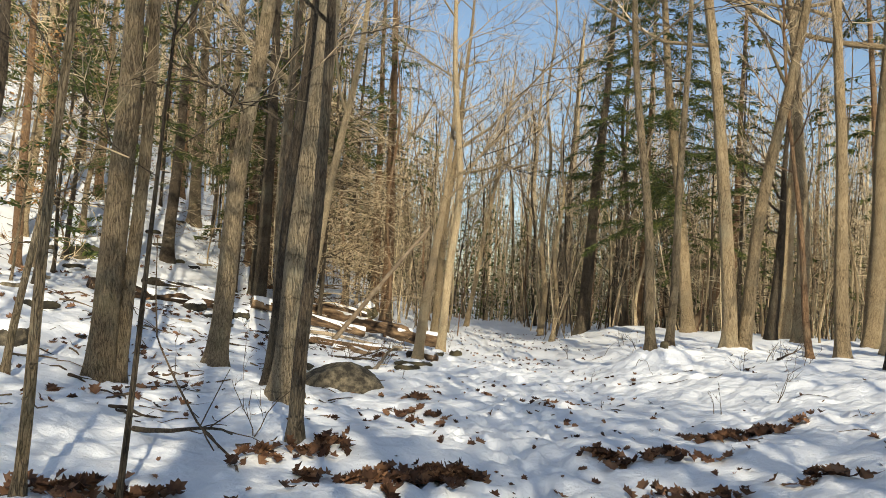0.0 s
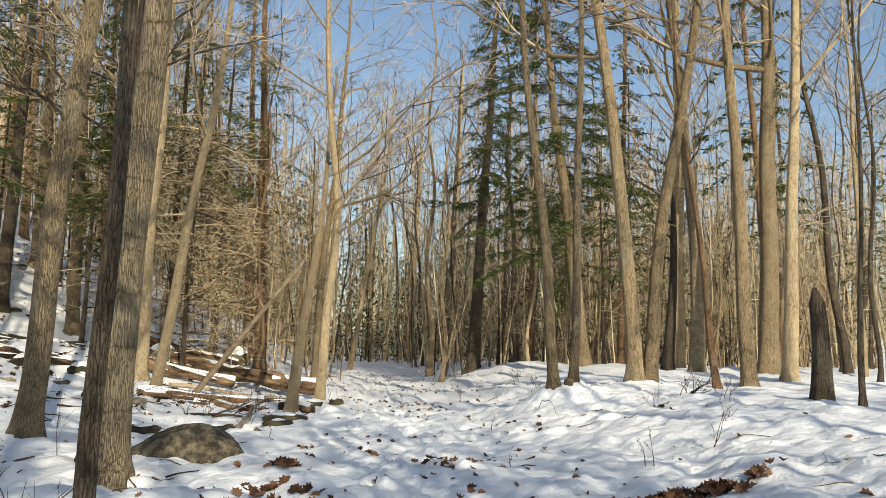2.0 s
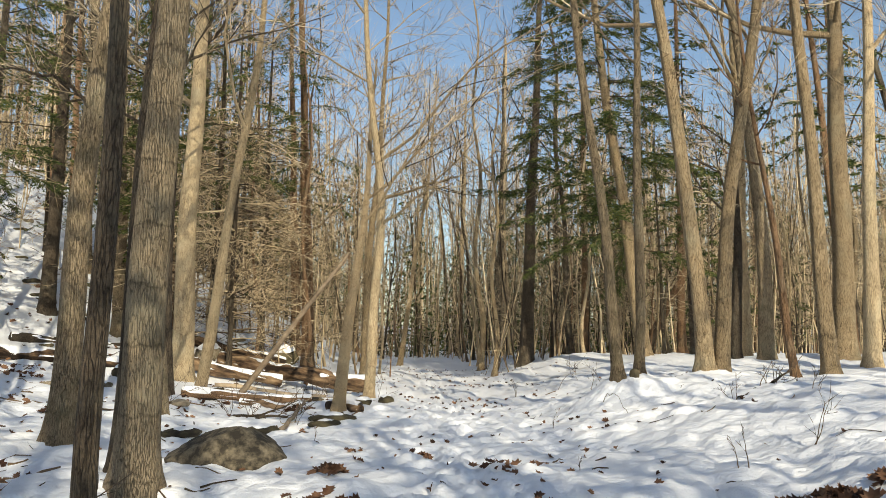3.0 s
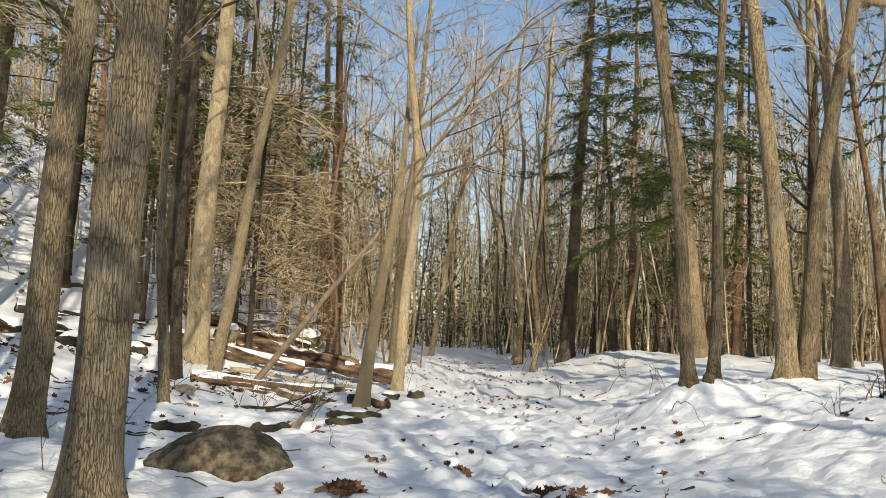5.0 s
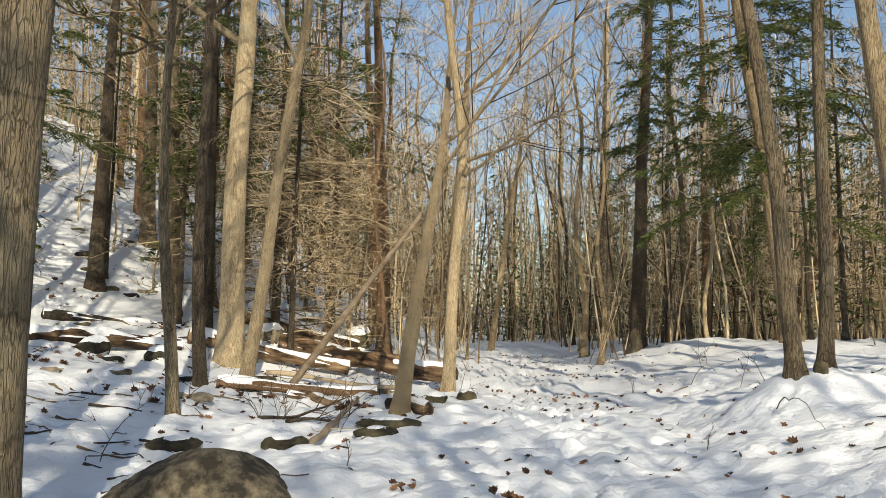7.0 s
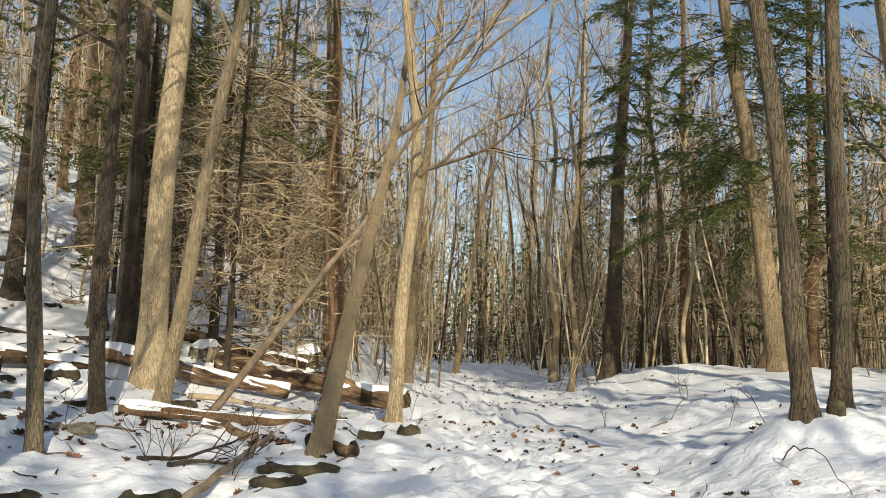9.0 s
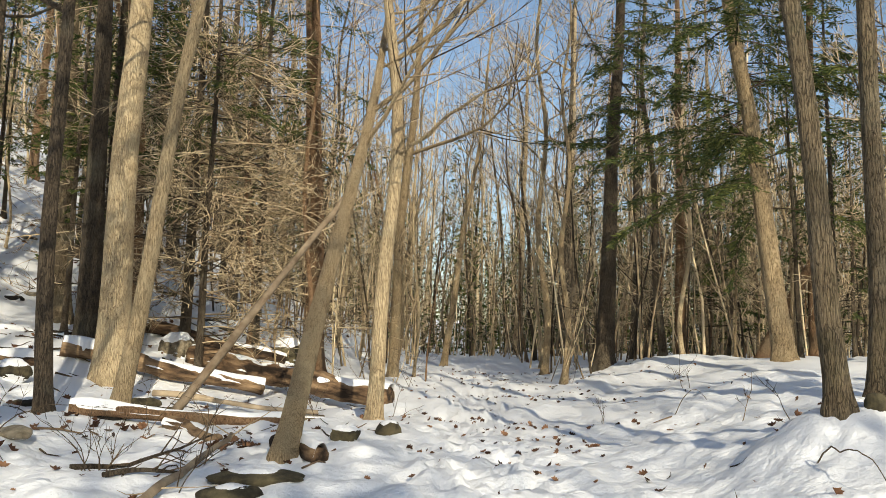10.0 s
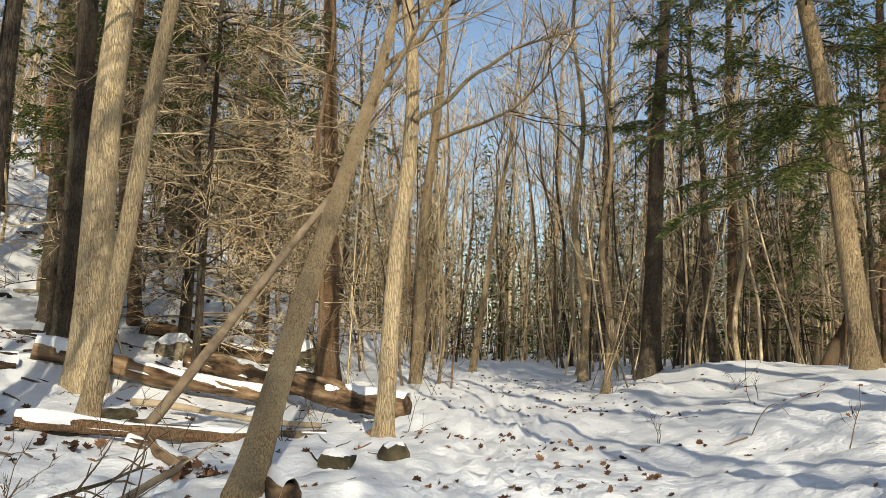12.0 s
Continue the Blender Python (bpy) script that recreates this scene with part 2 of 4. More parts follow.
def footprints(x, y):
    """Dents of the boots that went along the trail, with the snow pushed up at their rims."""
    rng = np.random.RandomState(41)
    depth = np.zeros_like(x)
    for lane in (-0.45, 0.05, 0.5):
        py, side = 2.0 + rng.uniform(0, 0.6), 1
        while py < 34:
            px = trail_x(py) + lane + 0.13 * side + rng.normal(0, 0.13)
            turn = rng.normal(0, 0.35)
            near = np.nonzero((np.abs(x - px) < 0.5) & (np.abs(y - py) < 0.5))[0]
            dx, dy = x[near] - px, y[near] - py
            u, v = dx * math.cos(turn) + dy * math.sin(turn), dy * math.cos(turn) - dx * math.sin(turn)
            d = (u / 0.085) ** 2 + (v / 0.16) ** 2
            depth[near] += rng.uniform(0.05, 0.11) * (np.exp(-d ** 2) - 0.28 * np.exp(-((np.sqrt(d) - 1.5) / 0.4) ** 2))
            py, side = py + rng.uniform(0.38, 0.75), -side
    return depth


def build_ground():
    xs, ys = steps(-4.2, 6.2, 0.065, 1.06, 700), steps(3.8, 21, 0.07, 1.06, 700)
    X, Y = np.meshgrid(xs, ys)
    Z = ground_z(X.ravel(), Y.ravel()) - footprints(X.ravel(), Y.ravel())
    v = np.stack([X.ravel(), Y.ravel(), Z], 1).tolist()
    w = len(xs)
    f = [(r * w + c, r * w + c + 1, (r + 1) * w + c + 1, (r + 1) * w + c) for r in range(len(ys) - 1) for c in range(w - 1)]
    tagged(mesh_object("ground", v, f, SNOW), "trodden snow-covered forest floor rising to a hillside", "ground", kind="structure")


build_ground()


# ---- tubes ----
class Shape:
    def __init__(self):
        self.v, self.f = [], []

    def tube(self, pts, radii, sides, rough=None, cap=False):
        """A tube along pts; rough(angle, i) gives a factor on the radius."""
        p = [Vector(q) for q in pts]
        base = len(self.v)
        ref = None
        for i, q in enumerate(p):
            d = (p[min(i + 1, len(p) - 1)] - p[max(i - 1, 0)]).normalized()
            if ref is None:
                ref = d.orthogonal().normalized()
            ref = (ref - d * ref.dot(d)).normalized()
            side = d.cross(ref)
            for k in range(sides):
                a = 2 * math.pi * k / sides
                r = radii[i] * (rough(a, i) if rough else 1)
                self.v.append(q + (ref * math.cos(a) + side * math.sin(a)) * r)
        for i in range(len(p) - 1):
            for k in range(sides):
                a, b = base + i * sides + k, base + i * sides + (k + 1) % sides
                self.f.append((a, b, b + sides, a + sides))
        if cap:
            self.f.append(tuple(base + k for k in range(sides))[::-1])
            self.f.append(tuple(base + (len(p) - 1) * sides + k for k in range(sides)))

    def spike(self, a, b, r):
        """A thin twig that runs out to a point."""
        n = len(self.v)
        d = (b - a).normalized()
        p = d.orthogonal().normalized() * r
        q = d.cross(p)
        self.v += [a + p, a - p * 0.5 + q * 0.87, a - p * 0.5 - q * 0.87, b]
        self.f += [(n, n + 1, n + 3), (n + 1, n + 2, n + 3), (n + 2, n, n + 3)]

    def blade(self, at, along, across):
        """A small pointed blade of two triangles."""
        n = len(self.v)
        self.v += [at, at + along * 0.5 + across, at + along, at + along * 0.5 - across]
        self.f.append((n, n + 1, n + 2, n + 3))

    def make(self, name, mat, parent=None, label="", smooth=True):
        ob = mesh_object(name, [tuple(q) for q in self.v], self.f, mat, smooth)
        if parent:
            ob.parent = parent
        return tagged(ob, label)


def trunk_line(lean, height, rng, wobble=0.03, n=22):
    """Points up the trunk through (sideways, up) pairs, carried on to the height; a third number leans it away."""
    ahead = sum(q[2] for q in lean if len(q) > 2)
    zs, xs = [0.0] + [q[1] for q in lean], [0.0] + [q[0] for q in lean]
    if zs[-1] < height:
        k = max(0, len(zs) - 2)
        s = (xs[-1] - xs[k]) / max(zs[-1] - zs[k], 0.1)
        xs.append(xs[-1] + s * 0.6 * (height - zs[-1]))
        zs.append(height)
    z = np.linspace(0, height, n) ** 1.0
    x = np.interp(z, zs, xs)
    for _ in range(2):
        x[1:-1] = (x[:-2] + 2 * x[1:-1] + x[2:]) / 4
    p, q = rng.uniform(0, 6, 2)
    dy = (rng.uniform(-0.02, 0.02) + ahead) * z
    x = x + wobble * np.sin(z * 0.9 + p) * np.minimum(z, 1)
    y = dy + wobble * np.sin(z * 0.8 + q) * np.minimum(z, 1)
    return [Vector(c) for c in zip(x, y, z)]


def along(line, t):
    t = min(max(t, 0), 0.9999) * (len(line) - 1)
    i = int(t)
    return line[i].lerp(line[i + 1], t - i)


def bough(start, way, length, n, rng, up=0.25, kink=0.12):
    """A wandering line of n pieces from start; up bends it to the sky, or down where negative."""
    pts, d = [start.copy()], way.normalized()
    for _ in range(n):
        d = (d + Vector(rng.normal(0, kink, 3)) + Vector((0, 0, up / n))).normalized()
        pts.append(pts[-1] + d * (length / n))
    return pts


def taper(r, n, end=0.25):
    return [r * (1 - (1 - end) * i / n) for i in range(n + 1)]


def around(rng, elev):
    a = rng.uniform(0, 2 * math.pi)
    return Vector((math.cos(a) * math.cos(elev), math.sin(a) * math.cos(elev), math.sin(elev)))


def offshoot(d, rng, spread):
    side = d.cross(Vector(rng.normal(0, 1, 3)))
    return (d * math.cos(spread) + side.normalized() * math.sin(spread)).normalized()


def spray(shape, pts, rng, subs, twigs, length, r, sides=3, least=0.005):
    """Side branches and pointed twigs along a bough."""
    for _ in range(subs):
        t = rng.uniform(0.2, 1)
        a = along(pts, t)
        d = (along(pts, t + 0.05) - along(pts, t - 0.05)).normalized()
        sub = bough(a, offshoot(d, rng, rng.uniform(0.45, 0.9)), length * rng.uniform(0.5, 1.0) * (1.2 - t * 0.5), 3, rng, 0.3, 0.16)
        shape.tube(sub, taper(r * 0.5, 3), sides)
        for _ in range(twigs):
            s = rng.uniform(0.15, 1)
            at = along(sub, s)
            e = (along(sub, s + 0.05) - along(sub, s - 0.05)).normalized()
            tip = at + (offshoot(e, rng, rng.uniform(0.3, 0.9)) + Vector((0, 0, 0.15))) * (length * rng.uniform(0.2, 0.6))
            shape.spike(at, tip, max(r * 0.22, least))


def trunk_radius(dia, height, z, flare):
    t = z / height
    return dia / 2 * (1 - 0.78 * t ** 0.9) + dia / 2 * flare * math.exp(-z / (dia * 0.55))


def trunk_mesh(line, dia, height, rng, sides, flare):
    s = Shape()
    o = rng.uniform(0, 50)
    fine = [line[0] - Vector((0, 0, 0.15))]
    count = int(len(line) * (3 if sides >= 14 else 1))
    fine += [along(line, (i / count) ** 1.15) for i in range(count)] + [line[-1]]
    lobes, turn = rng.randint(4, 7), rng.uniform(0, 6)

    def rough(a, i):
        z = max(fine[i].z, 0)
        return (1 + 0.13 * float(value_noise(math.cos(a) * 1.6 + o, math.sin(a) * 1.6 + z * 0.5, 1.0)) + 0.07 * float(value_noise(a * 3 + o, z * 1.6, 1.0, 2))
                + 0.16 * math.exp(-z / (dia * 0.8)) * math.sin(lobes * a + turn))
    s.tube(fine, [trunk_radius(dia, height, max(q.z, 0), flare) for q in fine], sides, rough)
    return s


def place(ob, x, y, turn=0, sink=0.03):
    ob.matrix_basis = pose(x, y, gz(x, y) - sink, 0, 0, turn)
    return ob


GROWN = [0]


def seed():
    GROWN[0] += 1
    return np.random.RandomState(100 + GROWN[0])


def bare_tree(x, y, dia, lean, height, mat, label, low=0.3, limbs=12, dead=0, group="", detail=1.0, wobble=0.03, sides=16, flare=0.3, name="bare_tree", twig=None, category="tree", least=0.006):
    """A leafless tree: trunk, its main limbs, and the crown of twigs."""
    rng = seed()
    tree = new(name)
    line = trunk_line(lean, height, rng, wobble)
    trunk_mesh(line, dia, height, rng, sides, flare).make("trunk", mat, tree)
    crown = Shape()
    for k in range(limbs):
        t = low + (1 - low) * ((k + rng.uniform(0, 1)) / limbs) ** 0.8
        z = t * height
        r = trunk_radius(dia, height, z, 0) * rng.uniform(0.3, 0.55)
        length = (height - z) * rng.uniform(0.3, 0.6) + height * 0.08
        pts = bough(along(line, t), around(rng, rng.uniform(0.2, 0.85)), length, 6, rng, 0.5, 0.13)
        limb = Shape()
        limb.tube(pts, taper(r, 6), 6 if sides > 10 else 4)
        limb.make("limb", mat, tree)
        spray(crown, pts, rng, int(8 * detail), int(9 * detail), length * 0.5, max(r * 0.8, 0.016), least=least)
    for _ in range(dead):
        t = rng.uniform(0.1, low + 0.25)
        pts = bough(along(line, t), around(rng, rng.uniform(-0.2, 0.25)), rng.uniform(0.6, 2.6), 4, rng, -0.25, 0.12)
        crown.tube(pts, taper(0.013, 4), 3)
        spray(crown, pts, rng, 4, 1, 0.7, 0.008)
    tagged(crown.make("crown", twig or TWIG, tree, "fine bare twigs"), kind="stuff")
    place(tree, x, y)
    return tagged(tree, label, category, group)


def hemlock(x, y, dia, lean, height, mat, label, low=0.35, boughs=46, reach=2.6, group="", dense=1.0, dead=0, sides=16, name="hemlock_tree", broad=1.0):
    """An evergreen: trunk, drooping boughs and flat sprays of short needles."""
    rng = seed()
    tree = new(name)
    line = trunk_line(lean, height, rng, 0.02)
    trunk_mesh(line, dia, height, rng, sides, 0.35).make("trunk", mat, tree)
    wood, green = Shape(), Shape()
    for k in range(boughs):
        t = low + (1 - low) * (k + rng.uniform(0, 1)) / boughs
        length = reach * (1.05 - (t - low) / (1 - low)) ** 0.7 * rng.uniform(0.55, 1.1)
        pts = bough(along(line, t), around(rng, rng.uniform(-0.05, 0.35)), length, 5, rng, -0.55, 0.08)
        wood.tube(pts, taper(0.022, 5), 3)
        n = int(length * 11 * dense)
        for _ in range(n):
            s = rng.uniform(0.15, 1)
            d = (along(pts, s + 0.05) - along(pts, s - 0.05)).normalized()
            flat = d.cross(Vector((0, 0, 1))).normalized() * (1 if rng.rand() < 0.5 else -1)
            way = (d * 0.6 + flat * rng.uniform(0.4, 1) + Vector((0, 0, rng.uniform(-0.9, 0.2)))).normalized()
            size = rng.uniform(0.25, 0.6) * (1.15 - 0.5 * s)
            tip = along(pts, s)
            for j in range(int(10 * dense)):
                u = j / 10
                off = way.cross(Vector((0, 0, 1))).normalized() * (1 if j % 2 else -1)
                blade = (way * 0.7 + off * 0.7 + Vector(rng.normal(0, 0.22, 3))).normalized() * rng.uniform(0.09, 0.2) * broad ** 0.5
                green.blade(tip + way * size * u / max(dense, 1), blade, blade.cross(Vector(rng.normal(0, 1, 3))).normalized() * rng.uniform(0.009, 0.019) * broad)
    for _ in range(dead):
        t = rng.uniform(0.06, low + 0.15)
        pts = bough(along(line, t), around(rng, rng.uniform(-0.15, 0.3)), rng.uniform(0.9, 3.4), 5, rng, -0.45, 0.1)
        wood.tube(pts, taper(0.026, 5), 3)
        spray(wood, pts, rng, 7, 4, 1.0, 0.02, least=0.009)
    tagged(wood.make("twiggery", TWIG if dead else TWIG_DARK, tree, "thin drooping branches"), kind="stuff")
    tagged(green.make("crown", NEEDLE, tree, "dark green needle sprays", smooth=False), kind="stuff")
    place(tree, x, y)
    return tagged(tree, label, "tree", group)


# ---- trees along the walk ----
def standing_trees():
    g = "trees beside the trail"
    big = dict(group=g, low=0.38, limbs=11, sides=20, detail=1.1)
    bare_tree(-5.17, 12.5, 0.44, [(0.12, 2.1), (0.02, 6.0)], 17, BARK_GREY, "grey-barked bare tree forking low on the snowy slope", **big)
    bare_tree(-4.92, 12.65, 0.26, [(0.12, 2.3), (0.05, 6.1)], 14, BARK_GREY, "slim bare tree beside a thicker grey trunk", **big)
    bare_tree(-2.13, 12.1, 0.46, [(0.06, 1.4), (0.18, 4.1), (0.21, 5.5)], 18, BARK_SHADOW_BANDED, "thick furrowed bare tree with shadow bands painted on its bark beside the trail", **big)
    bare_tree(-2.55, 12.9, 0.28, [(0.09, 2.5), (0.25, 5.5)], 15, BARK_DARK_SHADED, "dark slim trunk close behind a thick tree", **big)
    bare_tree(-4.1, 15.1, 0.40, [(0.12, 3.4), (0.42, 6.8)], 18, BARK_GREY, "shaded bare tree leaning slightly on the slope", **big)
    bare_tree(-4.45, 25.2, 0.32, [(0.57, 4.19), (1.32, 9.31)], 19, BARK_PALE, "smooth tan tree leaning beside a thicker trunk", **big)
    bare_tree(-5.35, 26.9, 0.64, [(0.01, 4.87), (0.21, 9.43)], 21, BARK_PALE, "thick pale sunlit bare tree above fallen logs", **big)
    bare_tree(-3.8, 19.4, 0.2, [(-0.25, 2.6), (-0.3, 5.0), (-0.28, 7.0)], 12, BARK_GREY, "thin dark crooked young tree on the snow", **big)
    bare_tree(-4.65, 22.95, 0.27, [(-0.19, 3.82), (-0.08, 8.23)], 15, BARK_DARK_SHADED, "slim dark bare tree before the fallen logs", **big)
    bare_tree(-6.59, 28.4, 0.5, [(0.05, 4.86), (-0.1, 9.42)], 20, BARK_DARK_SHADED, "dark bare tree behind the pale trunk", dead=10, **big)
    bare_tree(-0.45, 19.8, 0.27, [(0.12, 1.5), (0.26, 3.5, 0.85), (0.42, 5.5), (0.5, 7.5)], 11, BARK_TAN, "leaning bare tree curving over the trail edge", **big)
    bare_tree(0.05, 25.1, 0.29, [(0.19, 3.3), (0.38, 4.7), (0.0, 8.6)], 17, BARK_PALE, "pale kinked bare tree at the trail edge", **big)
    bare_tree(4.98, 18.5, 0.24, [(-0.13, 2.6), (-0.5, 5.9)], 16, BARK_GREY, "grey-brown bare tree leaning from a snowy mound", **big)
    bare_tree(5.45, 18.7, 0.21, [(0.16, 3.4), (0.22, 6.2)], 15, BARK_GREY, "slim grey tree rising from a snowy mound", **big)
    bare_tree(7.3, 20.0, 0.38, [(-0.21, 4.35), (-0.8, 8.48)], 20, BARK_TAN, "tan furrowed trunk of a forked pair", **big)
    bare_tree(7.65, 20.0, 0.34, [(0.44, 4.26), (1.41, 8.4)], 19, BARK_TAN, "tan leaning trunk of a forked pair", **big)
    bare_tree(10.36, 20.46, 0.37, [(-0.15, 4.3), (-0.3, 8.2)], 18, BARK_TAN, "straight bare tree on the low bank", **big)
    bare_tree(12.0, 26.83, 0.46, [(0.02, 5.4), (-0.28, 7.5)], 20, BARK_GREY, "grey-brown sturdy tree on the low bank", **big)
    bare_tree(11.43, 27.83, 0.40, [(0.25, 3.5)], 9, BARK_DARK_SHADED, "dark short tree on the low bank", **big)
    bare_tree(14.4, 26.7, 0.70, [(0.4, 10.5)], 22, BARK_TAN, "thick straight sunlit tree on the low bank", **big)
    bare_tree(12.9, 23.0, 0.42, [(0.25, 4.8), (0.55, 9.2)], 19, BARK_PALE, "pale straight bare tree on the low bank", **big)
    bare_tree(13.2, 31.0, 0.5, [(0.2, 7.5), (0.2, 13)], 20, BARK_TAN, "straight bare tree behind the forked pair", **big)
    bare_tree(9.4, 20.2, 0.18, [(-0.25, 2.53), (-0.6, 5.2)], 10, BARK_RED, "thin leaning bare tree on the low bank", **big)
    bare_tree(-0.4, 36.5, 0.38, [(0.17, 4.86), (0.66, 9.96), (0.88, 14.2)], 18, BARK_TAN, "tall bare tree past the leaning trunks", **big)
    bare_tree(8.4, 56.0, 0.66, [(-0.12, 8), (0.13, 14)], 22, BARK_PALE, "pale tall tree far along the trail", **big)
    bare_tree(7.6, 55.0, 0.50, [(0.33, 6.0)], 20, BARK_DARK_SHADED, "dark tall tree beside a pale one", **big)
    bare_tree(5.4, 58.0, 0.42, [(0.46, 10)], 20, BARK_TAN, "tall bare tree where the trail bends", **big)
    bare_tree(1.2, 43.8, 0.28, [(0.66, 4.93), (1.3, 8.47)], 15, BARK_TAN, "leaning bare tree by the far trail", **big)
    bare_tree(-10.7, 45.5, 0.6, [(-0.06, 5.0), (-0.14, 8.7)], 19, BARK_DARK_SHADED, "dark bare tree on the hillside", dead=14, **big)
    bare_tree(-13.0, 60.0, 0.95, [(0.22, 4.75)], 20, BARK_DARK_SHADED, "thick dark tree on the hillside", **big)
    bare_tree(-8.7, 31.7, 0.47, [(-0.2, 5.9)], 19, BARK_GREY, "grey bare tree on the hillside", dead=8, **big)
    bare_tree(-11.2, 31.7, 0.5, [(0.1, 5.9)], 18, BARK_DARK_SHADED, "dark brown bare tree on the hillside", dead=8, **big)
    bare_tree(-12.5, 38.5, 0.6, [(-0.1, 8.5)], 19, BARK_GREY, "grey tree high on the snowy slope", dead=8, **big)
    bare_tree(-15.0, 27.7, 0.42, [(0.3, 5.5)], 16, BARK_TAN, "bare tree on the upper slope", **big)
    bare_tree(10.1, 49.0, 0.36, [(0.32, 7.6)], 17, BARK_DARK_SHADED, "dark stem in a far clump", **big)
    bare_tree(10.8, 49.5, 0.32, [(0.44, 2.96), (1.72, 6.9)], 14, BARK_DARK_SHADED, "curved dark stem in a far clump", **big)
    bare_tree(15.3, 53.0, 0.30, [(2.1, 6.3)], 11, BARK_DARK_SHADED, "leaning dark stem far off in the woods", **big)
    hemlock(6.4, 36.9, 0.58, [(0.35, 7.4), (0.7, 12.1)], 21, BARK_DARK_SHADED, "dark straight hemlock with green crown beside the trail", low=0.33, boughs=76, reach=2.5, group=g, dense=1.3, sides=18)
    hemlock(9.03, 29.4, 0.48, [(-0.32, 4.13), (-0.92, 8.53)], 20, BARK_TAN, "leaning tan hemlock with sweeping green boughs", low=0.18, boughs=120, reach=4.5, group=g, dense=1.35, sides=20)
    hemlock(-2.45, 34.2, 0.5, [(-0.12, 5.2), (-0.42, 13)], 20, BARK_RED, "reddish hemlock trunk with drooping branches", low=0.32, boughs=40, reach=2.4, group=g, dead=24)
    hemlock(-3.4, 38.6, 0.45, [(-0.2, 6.8), (-0.4, 12.9)], 19, BARK_RED, "straight hemlock with many bare lower branches", low=0.35, boughs=34, reach=2.2, group=g, dead=30)
    hemlock(-10.6, 25.6, 0.34, [(0.2, 6)], 17, BARK_DARK_SHADED, "dark green hemlock on the snowy hillside", low=0.22, boughs=70, reach=3.0, group=g, dense=1.2, dead=10)
    hemlock(-7.6, 31.4, 0.3, [(0.1, 6)], 16, BARK_DARK_SHADED, "shaded green hemlock behind the pale tree", low=0.26, boughs=64, reach=2.8, group=g, dense=1.2, dead=24)
    hemlock(-5.6, 32.0, 0.3, [(0.1, 6)], 15, BARK_DARK_SHADED, "dark hemlock with dead drooping lower branches", low=0.42, boughs=34, reach=2.6, group=g, dead=85)
    hemlock(-4.7, 30.4, 0.2, [(0.1, 6)], 13, BARK_DARK_SHADED, "slim hemlock with a fan of dead tan branches", low=0.5, boughs=26, reach=2.0, group=g, dead=100)
    hemlock(-4.2, 34.0, 0.26, [(0.1, 6)], 13, BARK_DARK_SHADED, "hemlock with brown bare drooping branches", low=0.45, boughs=26, reach=2.2, group=g, dead=70)


standing_trees()


def thin_stems():
    g = "saplings beside the trail"
    thin = dict(group=g, limbs=7, low=0.35, detail=0.7, sides=10, flare=0.3, name="sapling", category="sapling")
    bare_tree(-2.6, 5.45, 0.09, [(0.05, 1.8), (0.09, 3.4)], 7, BARK_GREY, "thin grey sapling in the snow", **thin)
    bare_tree(-1.96, 5.6, 0.05, [(0.07, 1.24), (0.1, 2.7)], 5, BARK_DARK_SHADED, "whip-thin dark sapling in the snow", **thin)
    bare_tree(-5.73, 10.8, 0.12, [(0.12, 1.35), (0.35, 3.5)], 7, BARK_GREY, "slender leaning sapling on the slope", **thin)
    bare_tree(8.35, 13.4, 0.10, [(0.06, 1.9), (0.2, 4.0)], 8, BARK_DARK_SHADED, "slim dark sapling beside a broken snag", **thin)
    bare_tree(-1.18, 8.0, 0.16, [(0.0, 0.8), (0.05, 2.1), (0.04, 3.6)], 9, BARK_DARK_SHADED, "dark young tree standing before the thick trunk", **thin)


thin_stems()


def long_limb(label, mat, r, pts):
    """A long bough that can be told apart, grown from a standing tree."""
    rng = seed()
    tree = next(o for o in bpy.data.objects if o.parent is None and o.get("label", "") == label)
    line = [Vector(q) - tree.location for q in pts]
    fine = [along(line, i / 16) + Vector(rng.normal(0, 0.02, 3)) * (i > 0) for i in range(17)]
    s = Shape()
    s.tube(fine, taper(r, 16, 0.3), 8)
    s.make("limb", mat, tree)
    t = Shape()
    spray(t, fine, rng, 9, 6, 1.1, 0.016)
    tagged(t.make("twiggery", TWIG_DARK, tree), kind="stuff")


long_limb("pale kinked bare tree at the trail edge", BARK_GREY, 0.042, [(0.42, 25.1, 4.87), (0.98, 25.1, 5.27), (1.41, 25.1, 5.68), (2.11, 25.1, 6.09), (3.07, 25.1, 6.41), (3.6, 25.1, 7.0)])
long_limb("shaded bare tree leaning slightly on the slope", BARK_DARK_SHADED, 0.03, [(-3.75, 15.1, 4.75), (-4.19, 15.0, 5.22), (-4.98, 15.0, 5.51), (-6.07, 15.0, 5.22)])


# ---- woods all round ----
def clear_of_walk(x, y, mid):
    """Whether a stem may stand here: not on the trail, and not among the trees placed one by one."""
    if abs(x - trail_x(y)) < (2.2 if mid else 1.5) and y < 56:
        return False
    if y < 27 and -9.5 < x < 12.5 and y > -4:
        return False
    if -3 < y < 3 and abs(x) < 6:
        return False
    return not (27 <= y < 33 and -6 < x < 11)


